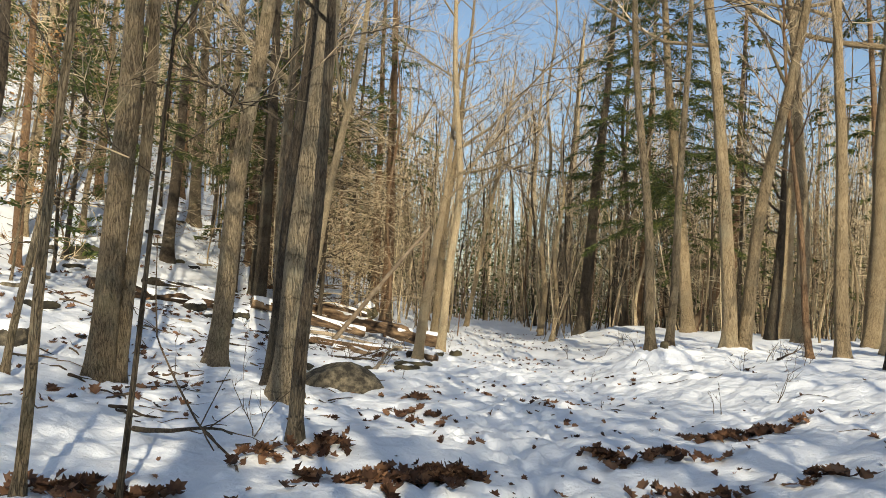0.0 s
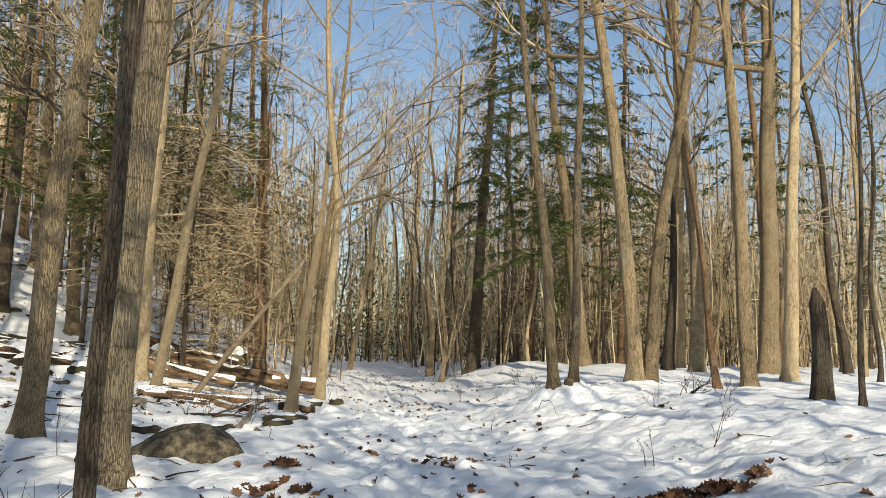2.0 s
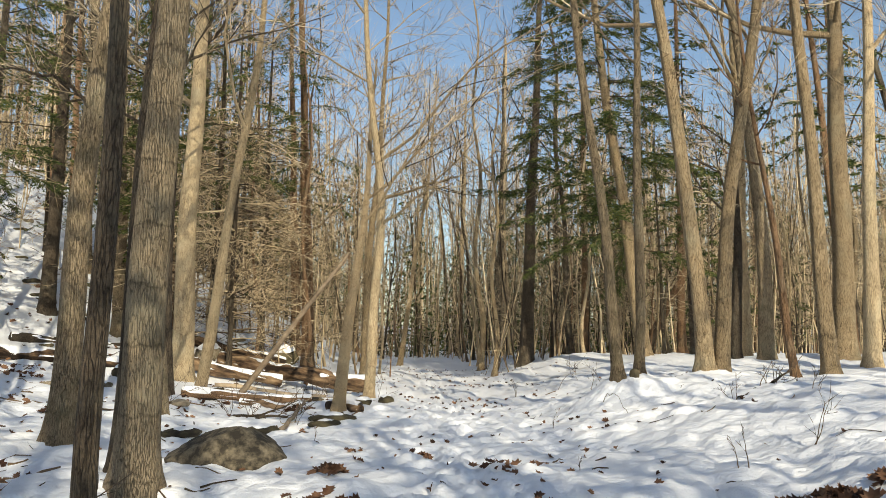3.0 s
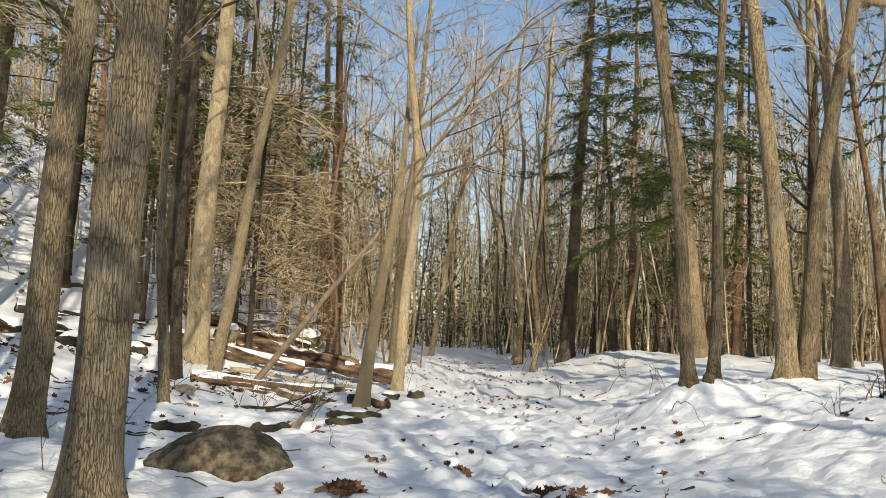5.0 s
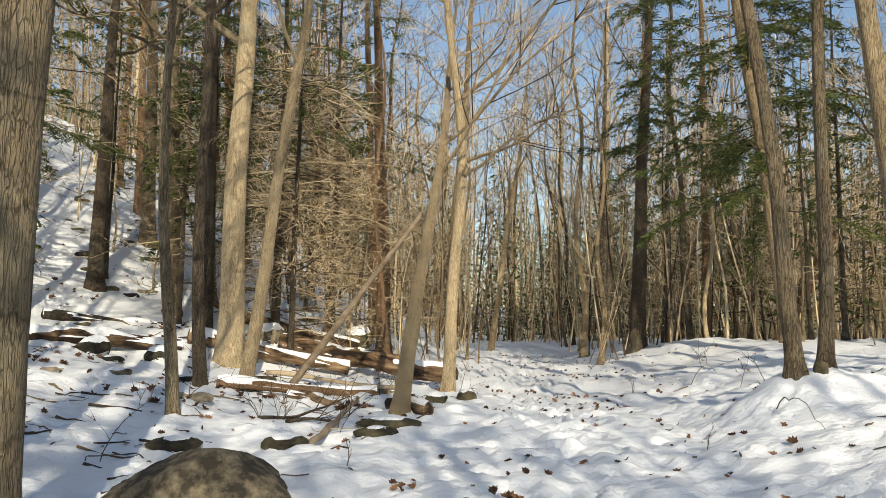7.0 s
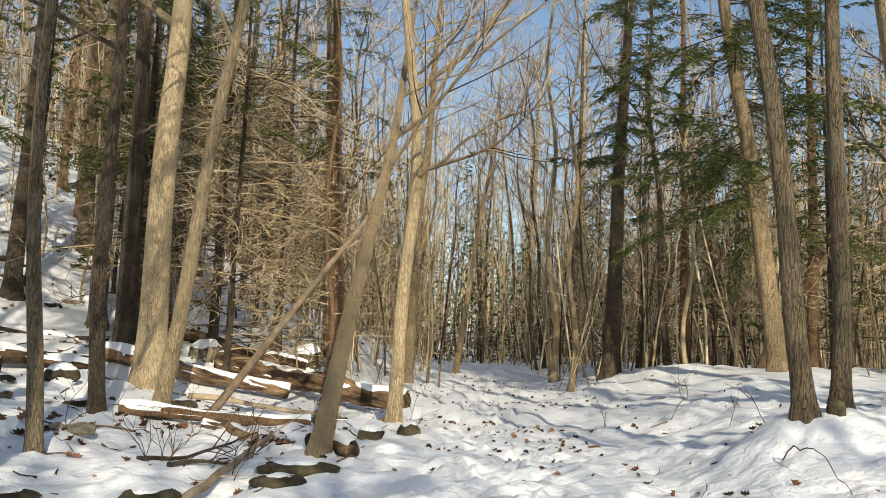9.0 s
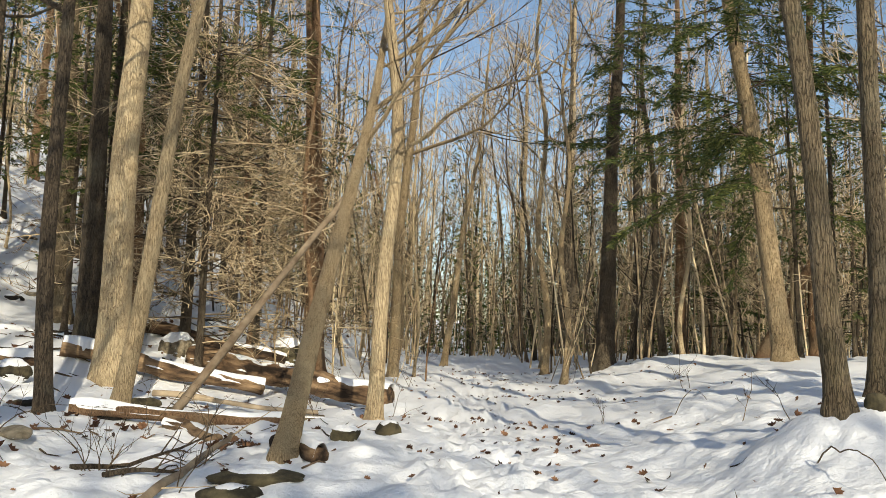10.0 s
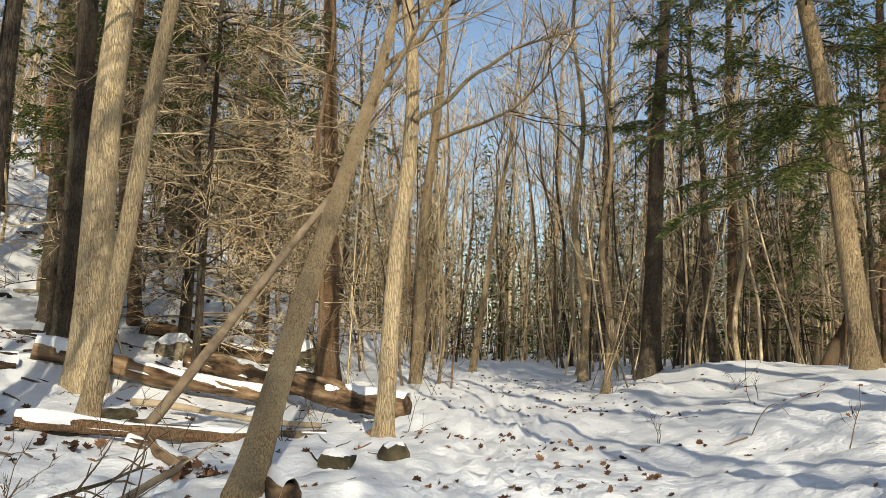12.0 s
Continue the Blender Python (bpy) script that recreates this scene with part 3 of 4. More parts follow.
def grown_over(rng, cell, x0, x1, y0, y1, keep, mid):
    out = []
    for i in range(int((x1 - x0) / cell)):
        for j in range(int((y1 - y0) / cell)):
            x, y = x0 + (i + rng.uniform(0.08, 0.92)) * cell, y0 + (j + rng.uniform(0.08, 0.92)) * cell
            if rng.rand() < keep and clear_of_walk(x, y, mid) and abs(x - 0.8) < 0.64 * max(y, 0) + 4:
                out.append((x, y))
    return out


def repeat(kinds, spots, rng, lo, hi):
    """Each kind stands at the first spots, and its copies at the rest."""
    for i, (x, y) in enumerate(spots):
        ob = kinds[i % len(kinds)]
        s = rng.uniform(lo, hi)
        m = pose(x, y, gz(x, y) - 0.05, rng.normal(0, 1.5), rng.normal(0, 1.5), rng.uniform(0, 360)) @ Matrix.Scale(s, 4)
        if i < len(kinds):
            ob.matrix_basis = m
        else:
            copy_thing(ob, m)


def woods():
    rng = np.random.RandomState(7)
    g, mid = "bare trees of the wood", dict(low=0.36, limbs=10, sides=8, detail=0.66, least=0.011, wobble=0.16, dead=11)
    kinds = [bare_tree(0, 0, d, [(a, 6)], h, m, "tall bare tree in the winter wood", group=g, **mid)
             for d, a, h, m in ((0.24, 0.3, 19, BARK_TAN), (0.17, -0.5, 17, BARK_GREY), (0.30, 0.1, 21, BARK_TAN), (0.15, 0.9, 15, BARK_RED), (0.20, -0.3, 18, BARK_PALE), (0.26, 0.4, 20, BARK_DARK_SHADED), (0.18, 0.6, 16, BARK_DARK_SHADED))]
    spots = grown_over(rng, 3.6, -48, 50, 8, 66, 0.46, True)
    spots = [q for q in spots if q[0] > -9 or q[1] > 40 or rng.rand() < 0.9]
    # unseen wood behind the walker and towards the sun, added for its shadows
    spots += [(rng.uniform(-10, 42), rng.uniform(-34, -5)) for _ in range(46)] + [(rng.uniform(14, 36), rng.uniform(-5, 14)) for _ in range(18)]
    spots += [(4.6, -3.2), (6.6, -2.6), (7.8, -7.0), (5.8, -9.0), (8.6, -12.0), (7.0, -4.6)]
    spots += [(5.5, -2.0), (8.2, -4.5), (9.5, 1.0), (12.5, -1.5), (6.5, 3.6), (11.0, 5.5)]
    spots += [(-0.6, 41.0), (4.6, 33.5), (-0.9, 46.5), (5.0, 43.0), (5.6, 50.0), (0.3, 52.5), (3.4, 61.0), (1.2, 58.0), (4.4, 65.0), (-2.2, 30.8)]
    repeat(kinds, spots, rng, 0.75, 1.15)
    g = "saplings of the wood"
    kinds = [bare_tree(0, 0, d, [(a, 3)], h, m, "slender bare sapling in the winter wood", group=g, low=0.25, limbs=7, sides=6, detail=0.75, least=0.008, flare=0.2, wobble=0.14, name="sapling", category="sapling", dead=3)
             for d, a, h, m in ((0.09, 0.2, 9, BARK_TAN), (0.07, -0.3, 7, BARK_TAN), (0.12, 0.2, 11, BARK_PALE), (0.06, 0.4, 6, BARK_RED), (0.10, -0.1, 10, BARK_TAN))]
    spots = grown_over(rng, 2.3, -46, 46, 27, 62, 0.55, False)
    rng.shuffle(spots)
    spots = [q for q in spots if q[0] > -5 or q[1] > 46 or rng.rand() < 0.55]
    repeat(kinds, spots[:190], rng, 0.7, 1.25)
    g = "hemlocks of the wood"
    kinds = [hemlock(0, 0, d, [(0.1, 5)], h, m, "green hemlock among bare trees", low=lo, boughs=b, reach=r, group=g, dead=dd, sides=8, dense=0.62, broad=2.1)
             for d, h, m, lo, b, r, dd in ((0.30, 17, BARK_DARK_SHADED, 0.30, 40, 2.6, 7), (0.16, 9, BARK_DARK_SHADED, 0.12, 36, 2.0, 4), (0.38, 19, BARK_RED, 0.36, 42, 2.8, 8))]
    spots = [(x, y) for x, y in grown_over(rng, 6.0, -46, 50, 30, 66, 0.5, True) if x > 9 or x < -6]
    # hemlocks below y = 6 stand out of view, added to shade the snow
    spots += [(12.5, 34), (15, 38), (18.5, 33), (11.5, 42), (14, 46), (-9, 36), (-11.5, 33), (-10, 42), (16, 29), (-13, 27), (-1.5, -5.0), (1.6, -7.5), (3.3, -4.4), (-3.2, -8.0), (0.2, -11.0), (4.5, -10.0), (-5.5, -6.0), (2.6, -14.0), (6.0, -6.5), (-0.8, -16.0), (5.4, -17.0), (9.0, -8.0), (12.5, -10.0), (13.2, 3.6), (17.0, 5.0), (21.0, -6.0), (6.9, -8.4), (8.2, -5.2), (9.6, -12.8), (1.2, -3.4), (2.6, -9.2), (4.4, -6.2), (5.6, -12.5), (7.6, -10.5), (7.2, -14.6), (3.6, -17.5), (0.4, -7.0), (-1.4, -12.5), (-3.4, -4.6), (-2.4, -17.0), (6.6, -19.0), (8.8, -17.2), (-5.0, -10.5), (-12.5, 29.0), (-15.5, 34.5), (-11.4, 38.0), (-18.0, 30.0), (-14.5, 42.0), (-17.5, 37.0), (-20.0, 34.0), (-16, 31), (-14, 38), (-10.6, 20.6), (-13, 24), (-8.0, 30.4), (-10, 35.5), (-7.4, 33.4), (-6.2, 39), (-17, 26), (13, 36.5), (11, 33), (17.5, 41), (9.6, 39.5)]
    repeat(kinds, spots, rng, 0.7, 1.1)


woods()


def brush():
    """Thin stems and twigs of the undergrowth, past counting."""
    rng = np.random.RandomState(21)
    s = Shape()
    made = 0
    while made < 1350:
        y = rng.uniform(12, 90) if rng.rand() < 0.62 else rng.uniform(52, 84)
        x = rng.uniform(-0.64 * y - 4, 0.64 * y + 5)
        if not clear_of_walk(x, y, True) or value_noise(x, y, 0.22, 14) < -0.18 or (x > -9 and y < 30) or (x < -4 and y < 50 and rng.rand() < 0.85):
            continue
        made += 1
        h = rng.uniform(1.2, 5.5) * (1 + max(0, y - 50) / 90)
        line = bough(Vector((x, y, gz(x, y) - 0.05)), around(rng, rng.uniform(1.1, 1.55)), h, 3, rng, 0.1, 0.12)
        r = rng.uniform(0.010, 0.028) * (1 + y / 90)
        s.tube(line, taper(r, 3, 0.25), 3)
        for _ in range(10):
            at = along(line, rng.uniform(0.15, 1))
            s.spike(at, at + around(rng, rng.uniform(-0.2, 0.9)) * rng.uniform(0.3, 1.3), r * 0.5)
    made = 0
    while made < 430:
        y = rng.uniform(36, 68)
        x = rng.uniform(-0.5 * y, 0.6 * y + 3)
        if not clear_of_walk(x, y, True) or (x < -5 and rng.rand() < 0.7):
            continue
        made += 1
        line = bough(Vector((x, y, gz(x, y) - 0.05)), around(rng, rng.uniform(1.36, 1.56)), rng.uniform(6, 13), 6, rng, 0.15, 0.07)
        r = rng.uniform(0.025, 0.06)
        s.tube(line, taper(r, 6, 0.25), 4)
        for _ in range(13):
            t = rng.uniform(0.15, 1)
            br = bough(along(line, t), around(rng, rng.uniform(0.1, 1.0)), rng.uniform(0.9, 3.0) * (1.25 - t), 3, rng, 0.3, 0.2)
            s.tube(br, taper(r * 0.42, 3, 0.3), 3)
            for _ in range(3):
                at = along(br, rng.uniform(0.2, 1))
                s.spike(at, at + around(rng, rng.uniform(0.0, 1.0)) * rng.uniform(0.3, 1.0), max(r * 0.25, 0.009))
    for _ in range(650):
        y = rng.uniform(84, 140)
        x = rng.uniform(-0.6 * y, 0.62 * y)
        line = bough(Vector((x, y, gz(x, y) - 0.1)), around(rng, rng.uniform(1.1, 1.55)), rng.uniform(4, 11), 2, rng, 0.1, 0.1)
        s.tube(line, taper(rng.uniform(0.05, 0.12), 2, 0.3), 3)
        for _ in range(9):
            at = along(line, rng.uniform(0.05, 1))
            s.spike(at, at + around(rng, rng.uniform(-0.2, 0.9)) * rng.uniform(0.8, 2.6), 0.04)
    tagged(s.make("brush", TWIG), "tangle of bare brown undergrowth twigs", "brush", kind="stuff")


brush()


def far_woods():
    """Stems and twigs past those that could be counted."""
    rng = np.random.RandomState(11)
    wood, fine, green = Shape(), Shape(), Shape()
    for _ in range(620):
        y = rng.uniform(60, 125)
        x = rng.uniform(-0.72 * y - 5, 0.72 * y + 5)
        h, r = rng.uniform(12, 25), rng.uniform(0.06, 0.2)
        b = Vector((x, y, gz(x, y) - 0.1))
        line = bough(b, Vector((rng.normal(0, 0.05), 0, 1)), h, 4, rng, 0.2, 0.05)
        wood.tube(line, taper(r, 4, 0.2), 5)
        for _ in range(10):
            t = rng.uniform(0.15, 1) ** 0.8
            br = bough(along(line, t), around(rng, rng.uniform(0.3, 1.1)), rng.uniform(1.0, 4.0), 2, rng, 0.4, 0.15)
            fine.tube(br, taper(0.035, 2, 0.3), 3)
            for _ in range(5):
                at = along(br, rng.uniform(0.2, 1))
                fine.spike(at, at + around(rng, rng.uniform(0.2, 1.2)) * rng.uniform(0.6, 2.0), 0.022)
    for k in range(210):
        y = rng.uniform(60, 112)
        x = rng.uniform(-0.62 * y, 0.66 * y) if k % 3 else rng.uniform(4, 0.66 * y)
        h, b = rng.uniform(7, 16), Vector((x, y, gz(x, y)))
        for _ in range(380):
            t = rng.uniform(0.03, 1) ** 1.2
            at = b + Vector((0, 0, t * h)) + around(rng, 0) * (rng.uniform(0.1, 1) ** 0.6 * 3.0 * (1.05 - t))
            bl = around(rng, rng.uniform(-0.7, 0.1)) * rng.uniform(0.25, 0.6)
            green.blade(at, bl, bl.cross(Vector(rng.normal(0, 1, 3))).normalized() * rng.uniform(0.04, 0.09))
    tagged(wood.make("far_woods", BARK_FAR), "distant bare trunks massed beyond the trail", "woods", kind="stuff")
    tagged(fine.make("far_twigs", TWIG), "distant brown twigs massed against the sky", "woods", kind="stuff")
    tagged(green.make("far_evergreens", NEEDLE, smooth=False), "distant green evergreens among bare trees", "woods", kind="stuff")


far_woods()


# ---- fallen wood ----
def fallen_log(a, b, r, label, mat=None, lift=0.0, lift_end=0.0, snow=0.06, name="fallen_log", end=0.75):
    """A log lying from a to b (plan), with bark-stripped flanks and snow along its top."""
    rng = seed()
    mat = mat or ROT
    dx, dy = b[0] - a[0], b[1] - a[1]
    length = math.hypot(dx, dy)
    za, zb = gz(*a) + r * 0.55 + lift, gz(*b) + r * end * 0.55 + lift_end
    log = new(name)
    log.matrix_basis = Matrix.LocRotScale((a[0], a[1], za), Euler((0, -math.atan2(zb - za, length), math.atan2(dy, dx))), None)
    n = max(8, int(length * 7))
    o = rng.uniform(0, 90)
    s = Shape()
    line = [Vector((length * i / n, 0.10 * math.sin(i * 0.17 + o) + 0.03 * math.sin(i * 0.6), 0.025 * math.sin(i * 0.31))) for i in range(n + 1)]
    radii = [r * (1 - (1 - end) * i / n) for i in range(n + 1)]

    def rough(t, i):
        x = line[i].x
        return 1 + 0.5 * float(value_noise(x * 1.3 + o, t * 1.1, 1.0)) + 0.3 * float(value_noise(x * 3.5, t * 2.3 + o, 1.0, 2))
    s.tube(line, radii, 16, rough, cap=True)
    s.make("wood", mat, log)
    if snow:
        c = Shape()
        w = 9
        for i in range(n + 1):
            th = snow * (0.9 + 2.4 * float(value_noise(line[i].x * 1.3 + o, 3.0, 1.0, 4)))
            for k in range(w):
                t = (k / (w - 1) - 0.5) * 2
                c.v.append(line[i] + Vector((0, t * radii[i] * 0.95, radii[i] * math.sqrt(max(0.02, 1 - t * t * 0.9)) * 0.9 + th * (1 - t * t) * 1.0 - 0.35 * radii[i] * t ** 4 + 0.02 * float(value_noise(line[i].x * 5, t * 3, 1.0, 6)))))
        c.f = [(i * w + k, i * w + k + 1, (i + 1) * w + k + 1, (i + 1) * w + k) for i in range(n) for k in range(w - 1)]
        c.make("snow_cap", SNOW, log, "white snow lying along the top")
    return tagged(log, label, "log")


def fallen_wood():
    fallen_log((-10.2, 22.9), (-6.55, 26.8), 0.2, "long rotting log lying on the snowy slope")
    fallen_log((-10.5, 27.6), (-7.6, 29.6), 0.14, "dark bark-covered log on the slope", BARK_DARK_SHADED)
    fallen_log((-6.5, 27.2), (-2.7, 29.1), 0.2, "bare orange-brown log under snow", lift=0.05, lift_end=0.1)
    fallen_log((-5.2, 31.4), (0.1, 28.3), 0.29, "thick peeling log capped with snow")
    fallen_log((-6.9, 32.6), (-3.2, 34.0), 0.18, "brown log lying behind thicker logs", lift=0.15)
    fallen_log((-4.45, 23.3), (-1.4, 24.6), 0.11, "split rotting log with ragged bark", BARK_RED, snow=0.055)
    fallen_log((-3.6, 24.6), (-0.9, 25.7), 0.07, "thin weathered log on the snow", BARK_GREY, snow=0.03)
    fallen_log((-3.1, 23.6), (-1.9, 22.2), 0.11, "short brown rotten log half under snow", snow=0.02)
    fallen_log((-0.75, 20.6), (0.0, 19.5), 0.13, "broken log chunk at the foot of a leaning tree", snow=0.03)
    fallen_log((-4.3, 26.4), (-1.2, 27.0), 0.06, "thin grey branch lying among logs", DEADWOOD, lift=0.1, snow=0.0)


fallen_wood()


def leaning_pole(a, top, r, label, mat):
    """A dead stem with one end on the ground and the other propped up."""
    rng = seed()
    p0 = Vector((a[0], a[1], gz(*a) - 0.05))
    p1 = Vector(top)
    n = 12
    pts = [p0.lerp(p1, i / n) - p0 + Vector(rng.normal(0, 0.012, 3)) for i in range(n + 1)]
    pole = new("dead_pole")
    pole.location = p0
    s = Shape()
    s.tube(pts, taper(r, n, 0.55), 10, lambda t, i: 1 + 0.12 * math.sin(3 * t + i), cap=True)
    s.make("stem", mat, pole)
    for _ in range(5):
        tw = Shape()
        b = bough(along(pts, rng.uniform(0.3, 1)), around(rng, rng.uniform(-0.2, 0.7)), rng.uniform(0.3, 0.9), 3, rng, 0.1)
        tw.tube(b, taper(r * 0.2, 3), 4)
        tw.make("stub", TWIG, pole)
    return tagged(pole, label, "dead tree")


leaning_pole((-3.43, 24.8), (-0.5, 24.8, 4.0), 0.085, "pale dead pole propped against a leaning tree", DEADWOOD)
leaning_pole((-1.32, 17.1), (-1.19, 20.5, 0.27), 0.05, "thin dead stick poking out of the snow", DEADWOOD)
leaning_pole((11.2, 36.5), (13.4, 36.3, 5.1), 0.22, "sunlit broken trunk leaning behind a hemlock", BARK_RED)


def snag(x, y, dia, height, label):
    """The stub of a dead trunk, snapped off to a slanting point, its bark gone on one flank."""
    rng = seed()
    ob = new("snag")
    n, sides = 14, 18
    zs = [-0.12] + [height * i / n for i in range(n + 1)]
    radii = [dia / 2 * (1.12 - 0.28 * max(z, 0) / height + 0.25 * math.exp(-max(z, 0) / 0.2)) for z in zs]
    radii[-1], radii[-2] = dia * 0.10, dia * 0.27
    o = rng.uniform(0, 50)
    s = Shape()
    s.tube([Vector((0.02 * math.sin(z * 2) - 0.05 * (z / height) ** 3, 0, z)) for z in zs], radii, sides,
           lambda a, i: 1 + 0.16 * float(value_noise(math.cos(a) * 2 + o, math.sin(a) * 2 + zs[i], 1.0)) + 0.06 * math.sin(7 * a + o), cap=True)
    s.make("stub", BARK_DARK_SHADED, ob)
    face = Shape()
    face.tube([Vector((dia * 0.36, -0.02, z)) for z in (0.05, height * 0.3, height * 0.6, height * 0.86)], [dia * 0.16, dia * 0.15, dia * 0.13, dia * 0.05], 9, cap=True)
    face.make("bare_wood", DEADWOOD, ob, "pale wood where bark fell away")
    place(ob, x, y)
    return tagged(ob, label, "dead tree")


snag(8.42, 14.52, 0.29, 1.82, "dark broken snag standing in the snow")


# ---- stones ----
def boulder(x, y, size, label, mat, snow=0.6, turn=0.0, sink=0.3, fineness=4, faces=()):
    """A rounded boulder with flattened faces, and the snow that lies on it."""
    rng = seed()
    rock = new("boulder")
    bm = bmesh.new()
    bmesh.ops.create_icosphere(bm, subdivisions=fineness, radius=1)
    off = Vector(rng.uniform(0, 50, 3))
    cuts = [(Vector(rng.normal(0, 1, 3)).normalized(), rng.uniform(0.72, 0.9)) for _ in range(7)]
    if faces:
        cuts = [(Vector(q[:3]).normalized(), q[3]) for q in faces]
    cap = bm.copy()
    for v in bm.verts:
        d = v.co.normalized()
        r = 1 + 0.13 * noise.noise(d * 1.3 + off) + 0.08 * noise.noise(d * 4 + off) + 0.03 * noise.noise(d * 11 + off)
        for nrm, lim in cuts:
            k = d.dot(nrm) * r
            if k > lim:
                r *= 1 - (0.92 if faces else 0.75) * (k - lim) / k
        v.co = Vector((d.x * r * size[0], d.y * r * size[1], d.z * r * size[2]))
    lift = [0.0] * len(bm.verts)
    for v, c in zip(bm.verts, cap.verts):
        up = v.co.normalized().z
        th = snow * (up - 0.25) + 0.10 * noise.noise(c.co * 2.2 + off)
        c.co = v.co * 0.96 + Vector((0, 0, max(-0.1, min(th, 0.4)) * size[2] * 0.7))
    for b, nm, mt, lb in ((bm, "stone", mat, ""), (cap, "snow_cap", SNOW, "smooth snow lying on top")):
        if nm == "snow_cap" and not snow:
            b.free()
            continue
        me = bpy.data.meshes.new(nm)
        b.to_mesh(me)
        b.free()
        me.materials.append(mt)
        me.polygons.foreach_set("use_smooth", [True] * len(me.polygons))
        ob = new(nm, me)
        ob.parent = rock
        tagged(ob, lb)
    rock.matrix_basis = pose(x, y, gz(x, y) + size[2] * (1 - 2 * sink), 0, 0, turn)
    return tagged(rock, label, "rock")


boulder(-1.62, 14.4, (0.78, 0.5, 0.40), "rounded grey-brown boulder half buried in snow", STONE, 0.0, sink=0.34, faces=((-0.62, -0.25, 0.75, 0.58), (0.35, -0.75, 0.5, 0.66), (-0.3, -0.9, 0.25, 0.68), (0.75, -0.1, 0.6, 0.74), (0.1, 0.3, 1.0, 0.86)))
boulder(0.53, 22.2, (0.18, 0.15, 0.15), "small dark stone at the trail edge", MOSSY, 0.2, sink=0.36)
boulder(-0.5, 18.75, (0.46, 0.26, 0.10), "flat mossy stone under a snow cap", MOSSY, 2.2, sink=0.42)
boulder(-0.6, 18.25, (0.3, 0.18, 0.10), "low mossy stone in the snow", MOSSY, 0.3, sink=0.42)
boulder(-1.6, 17.3, (0.3, 0.2, 0.12), "dark mossy stone beside a stick", MOSSY, 0.5, sink=0.4)
boulder(-12.8, 28.0, (0.65, 0.5, 0.4), "mossy boulder on the slope", MOSSY, 0.6)
boulder(-6.9, 13.0, (0.4, 0.3, 0.25), "dark stone on the slope", STONE, 0.6)
boulder(-7.6, 24.6, (0.4, 0.3, 0.22), "snowy mossy stone by a log", MOSSY, 1.0)
boulder(-6.4, 25.2, (0.35, 0.3, 0.22), "mossy stone beside the pale tree", MOSSY, 0.8)
boulder(-3.4, 34.5, (0.6, 0.45, 0.4), "mossy rock behind the logs", MOSSY, 0.8)
boulder(0.0, 21.6, (0.2, 0.16, 0.12), "small mossy stone near a log chunk", MOSSY, 1.2, sink=0.4)
boulder(-2.9, 17.2, (0.35, 0.2, 0.1), "flat dark stone in the snow", MOSSY, 0.3)
boulder(-5.6, 31.6, (0.5, 0.35, 0.35), "dark stone under the logs", STONE, 0.8)



def slope_stones():
    """Dark stones that show through the snow of the slope."""
    rng = np.random.RandomState(31)
    made = 0
    while made < 84:
        y = rng.uniform(13, 40) if made < 34 else rng.uniform(27, 58)
        x = rng.uniform(-0.45 * y - 3, -3.6 if y < 26 else -2.6)
        made += 1
        s = rng.uniform(0.14, 0.36)
        boulder(x, y, (s * rng.uniform(1.0, 1.7), s * rng.uniform(0.6, 0.9), s * rng.uniform(0.28, 0.5)), "dark stone showing through the snow of the slope", MOSSY if rng.rand() < 0.6 else STONE, rng.uniform(0.2, 1.0), rng.uniform(-40, 40), 0.43, 3 if y < 28 else 2)


slope_stones()
boulder(5.26, 18.4, (0.10, 0.10, 0.13), "mossy root stub in the snowy mound", MOSSY, 0.0, 0, 0.44, 3)


def fallen_branch(x, y, length, turn, label):
    """A dead branch lying with its side twigs in the air."""
    rng = seed()
    ob = new("fallen_branch")
    d = Vector((math.cos(turn), math.sin(turn), 0.10))
    pts = bough(Vector((0, 0, 0.02)), d, length, 8, rng, 0.05, 0.10)
    s = Shape()
    s.tube(pts, taper(0.03, 8, 0.3), 7)
    s.make("stem", BARK_DARK_SHADED, ob)
    for _ in range(7):
        t = Shape()
        q = bough(along(pts, rng.uniform(0.2, 1)), offshoot(d.normalized(), rng, rng.uniform(0.5, 0.9)) + Vector((0, 0, 0.4)), rng.uniform(0.25, 0.8), 4, rng, 0.1, 0.15)
        t.tube(q, taper(0.01, 4, 0.4), 4)
        t.make("twig", TWIG_DARK, ob)
    ob.location = (x, y, gz(x, y))
    return tagged(ob, label, "branch")


fallen_branch(6.4, 16.4, 1.9, 0.6, "dark dead branch lying across the bank")
fallen_branch(7.3, 17.0, 1.2, 0.9, "forked dark branch lying in the snow")
fallen_branch(-2.4, 19.0, 1.5, 0.3, "bare forked branch lying in the snow")
fallen_branch(-1.9, 18.6, 1.1, 0.8, "thin bare branch lying in the snow")
fallen_branch(-2.9, 8.2, 1.3, -0.5, "thin dark branch lying in the snow")


def bent_twig(x, y, span, rise, turn, label):
    """A whip of a twig bowed over into the snow."""
    rng = seed()
    ob = Shape()
    pts = [Vector((math.cos(turn) * span * t, math.sin(turn) * span * t, rise * math.sin(math.pi * t) - 0.02)) for t in [i / 20 for i in range(21)]]
    for q in pts:
        q.z += gz(x + q.x, y + q.y) - gz(x, y)
    ob.tube(pts, taper(0.008, 20, 0.4), 5)
    made = ob.make("bent_twig", TWIG_DARK)
    made.location = (x, y, gz(x, y))
    return tagged(made, label, "twig")


bent_twig(4.55, 18.1, 1.3, 0.30, -1.5, "dark bowed twig curving into the snow")
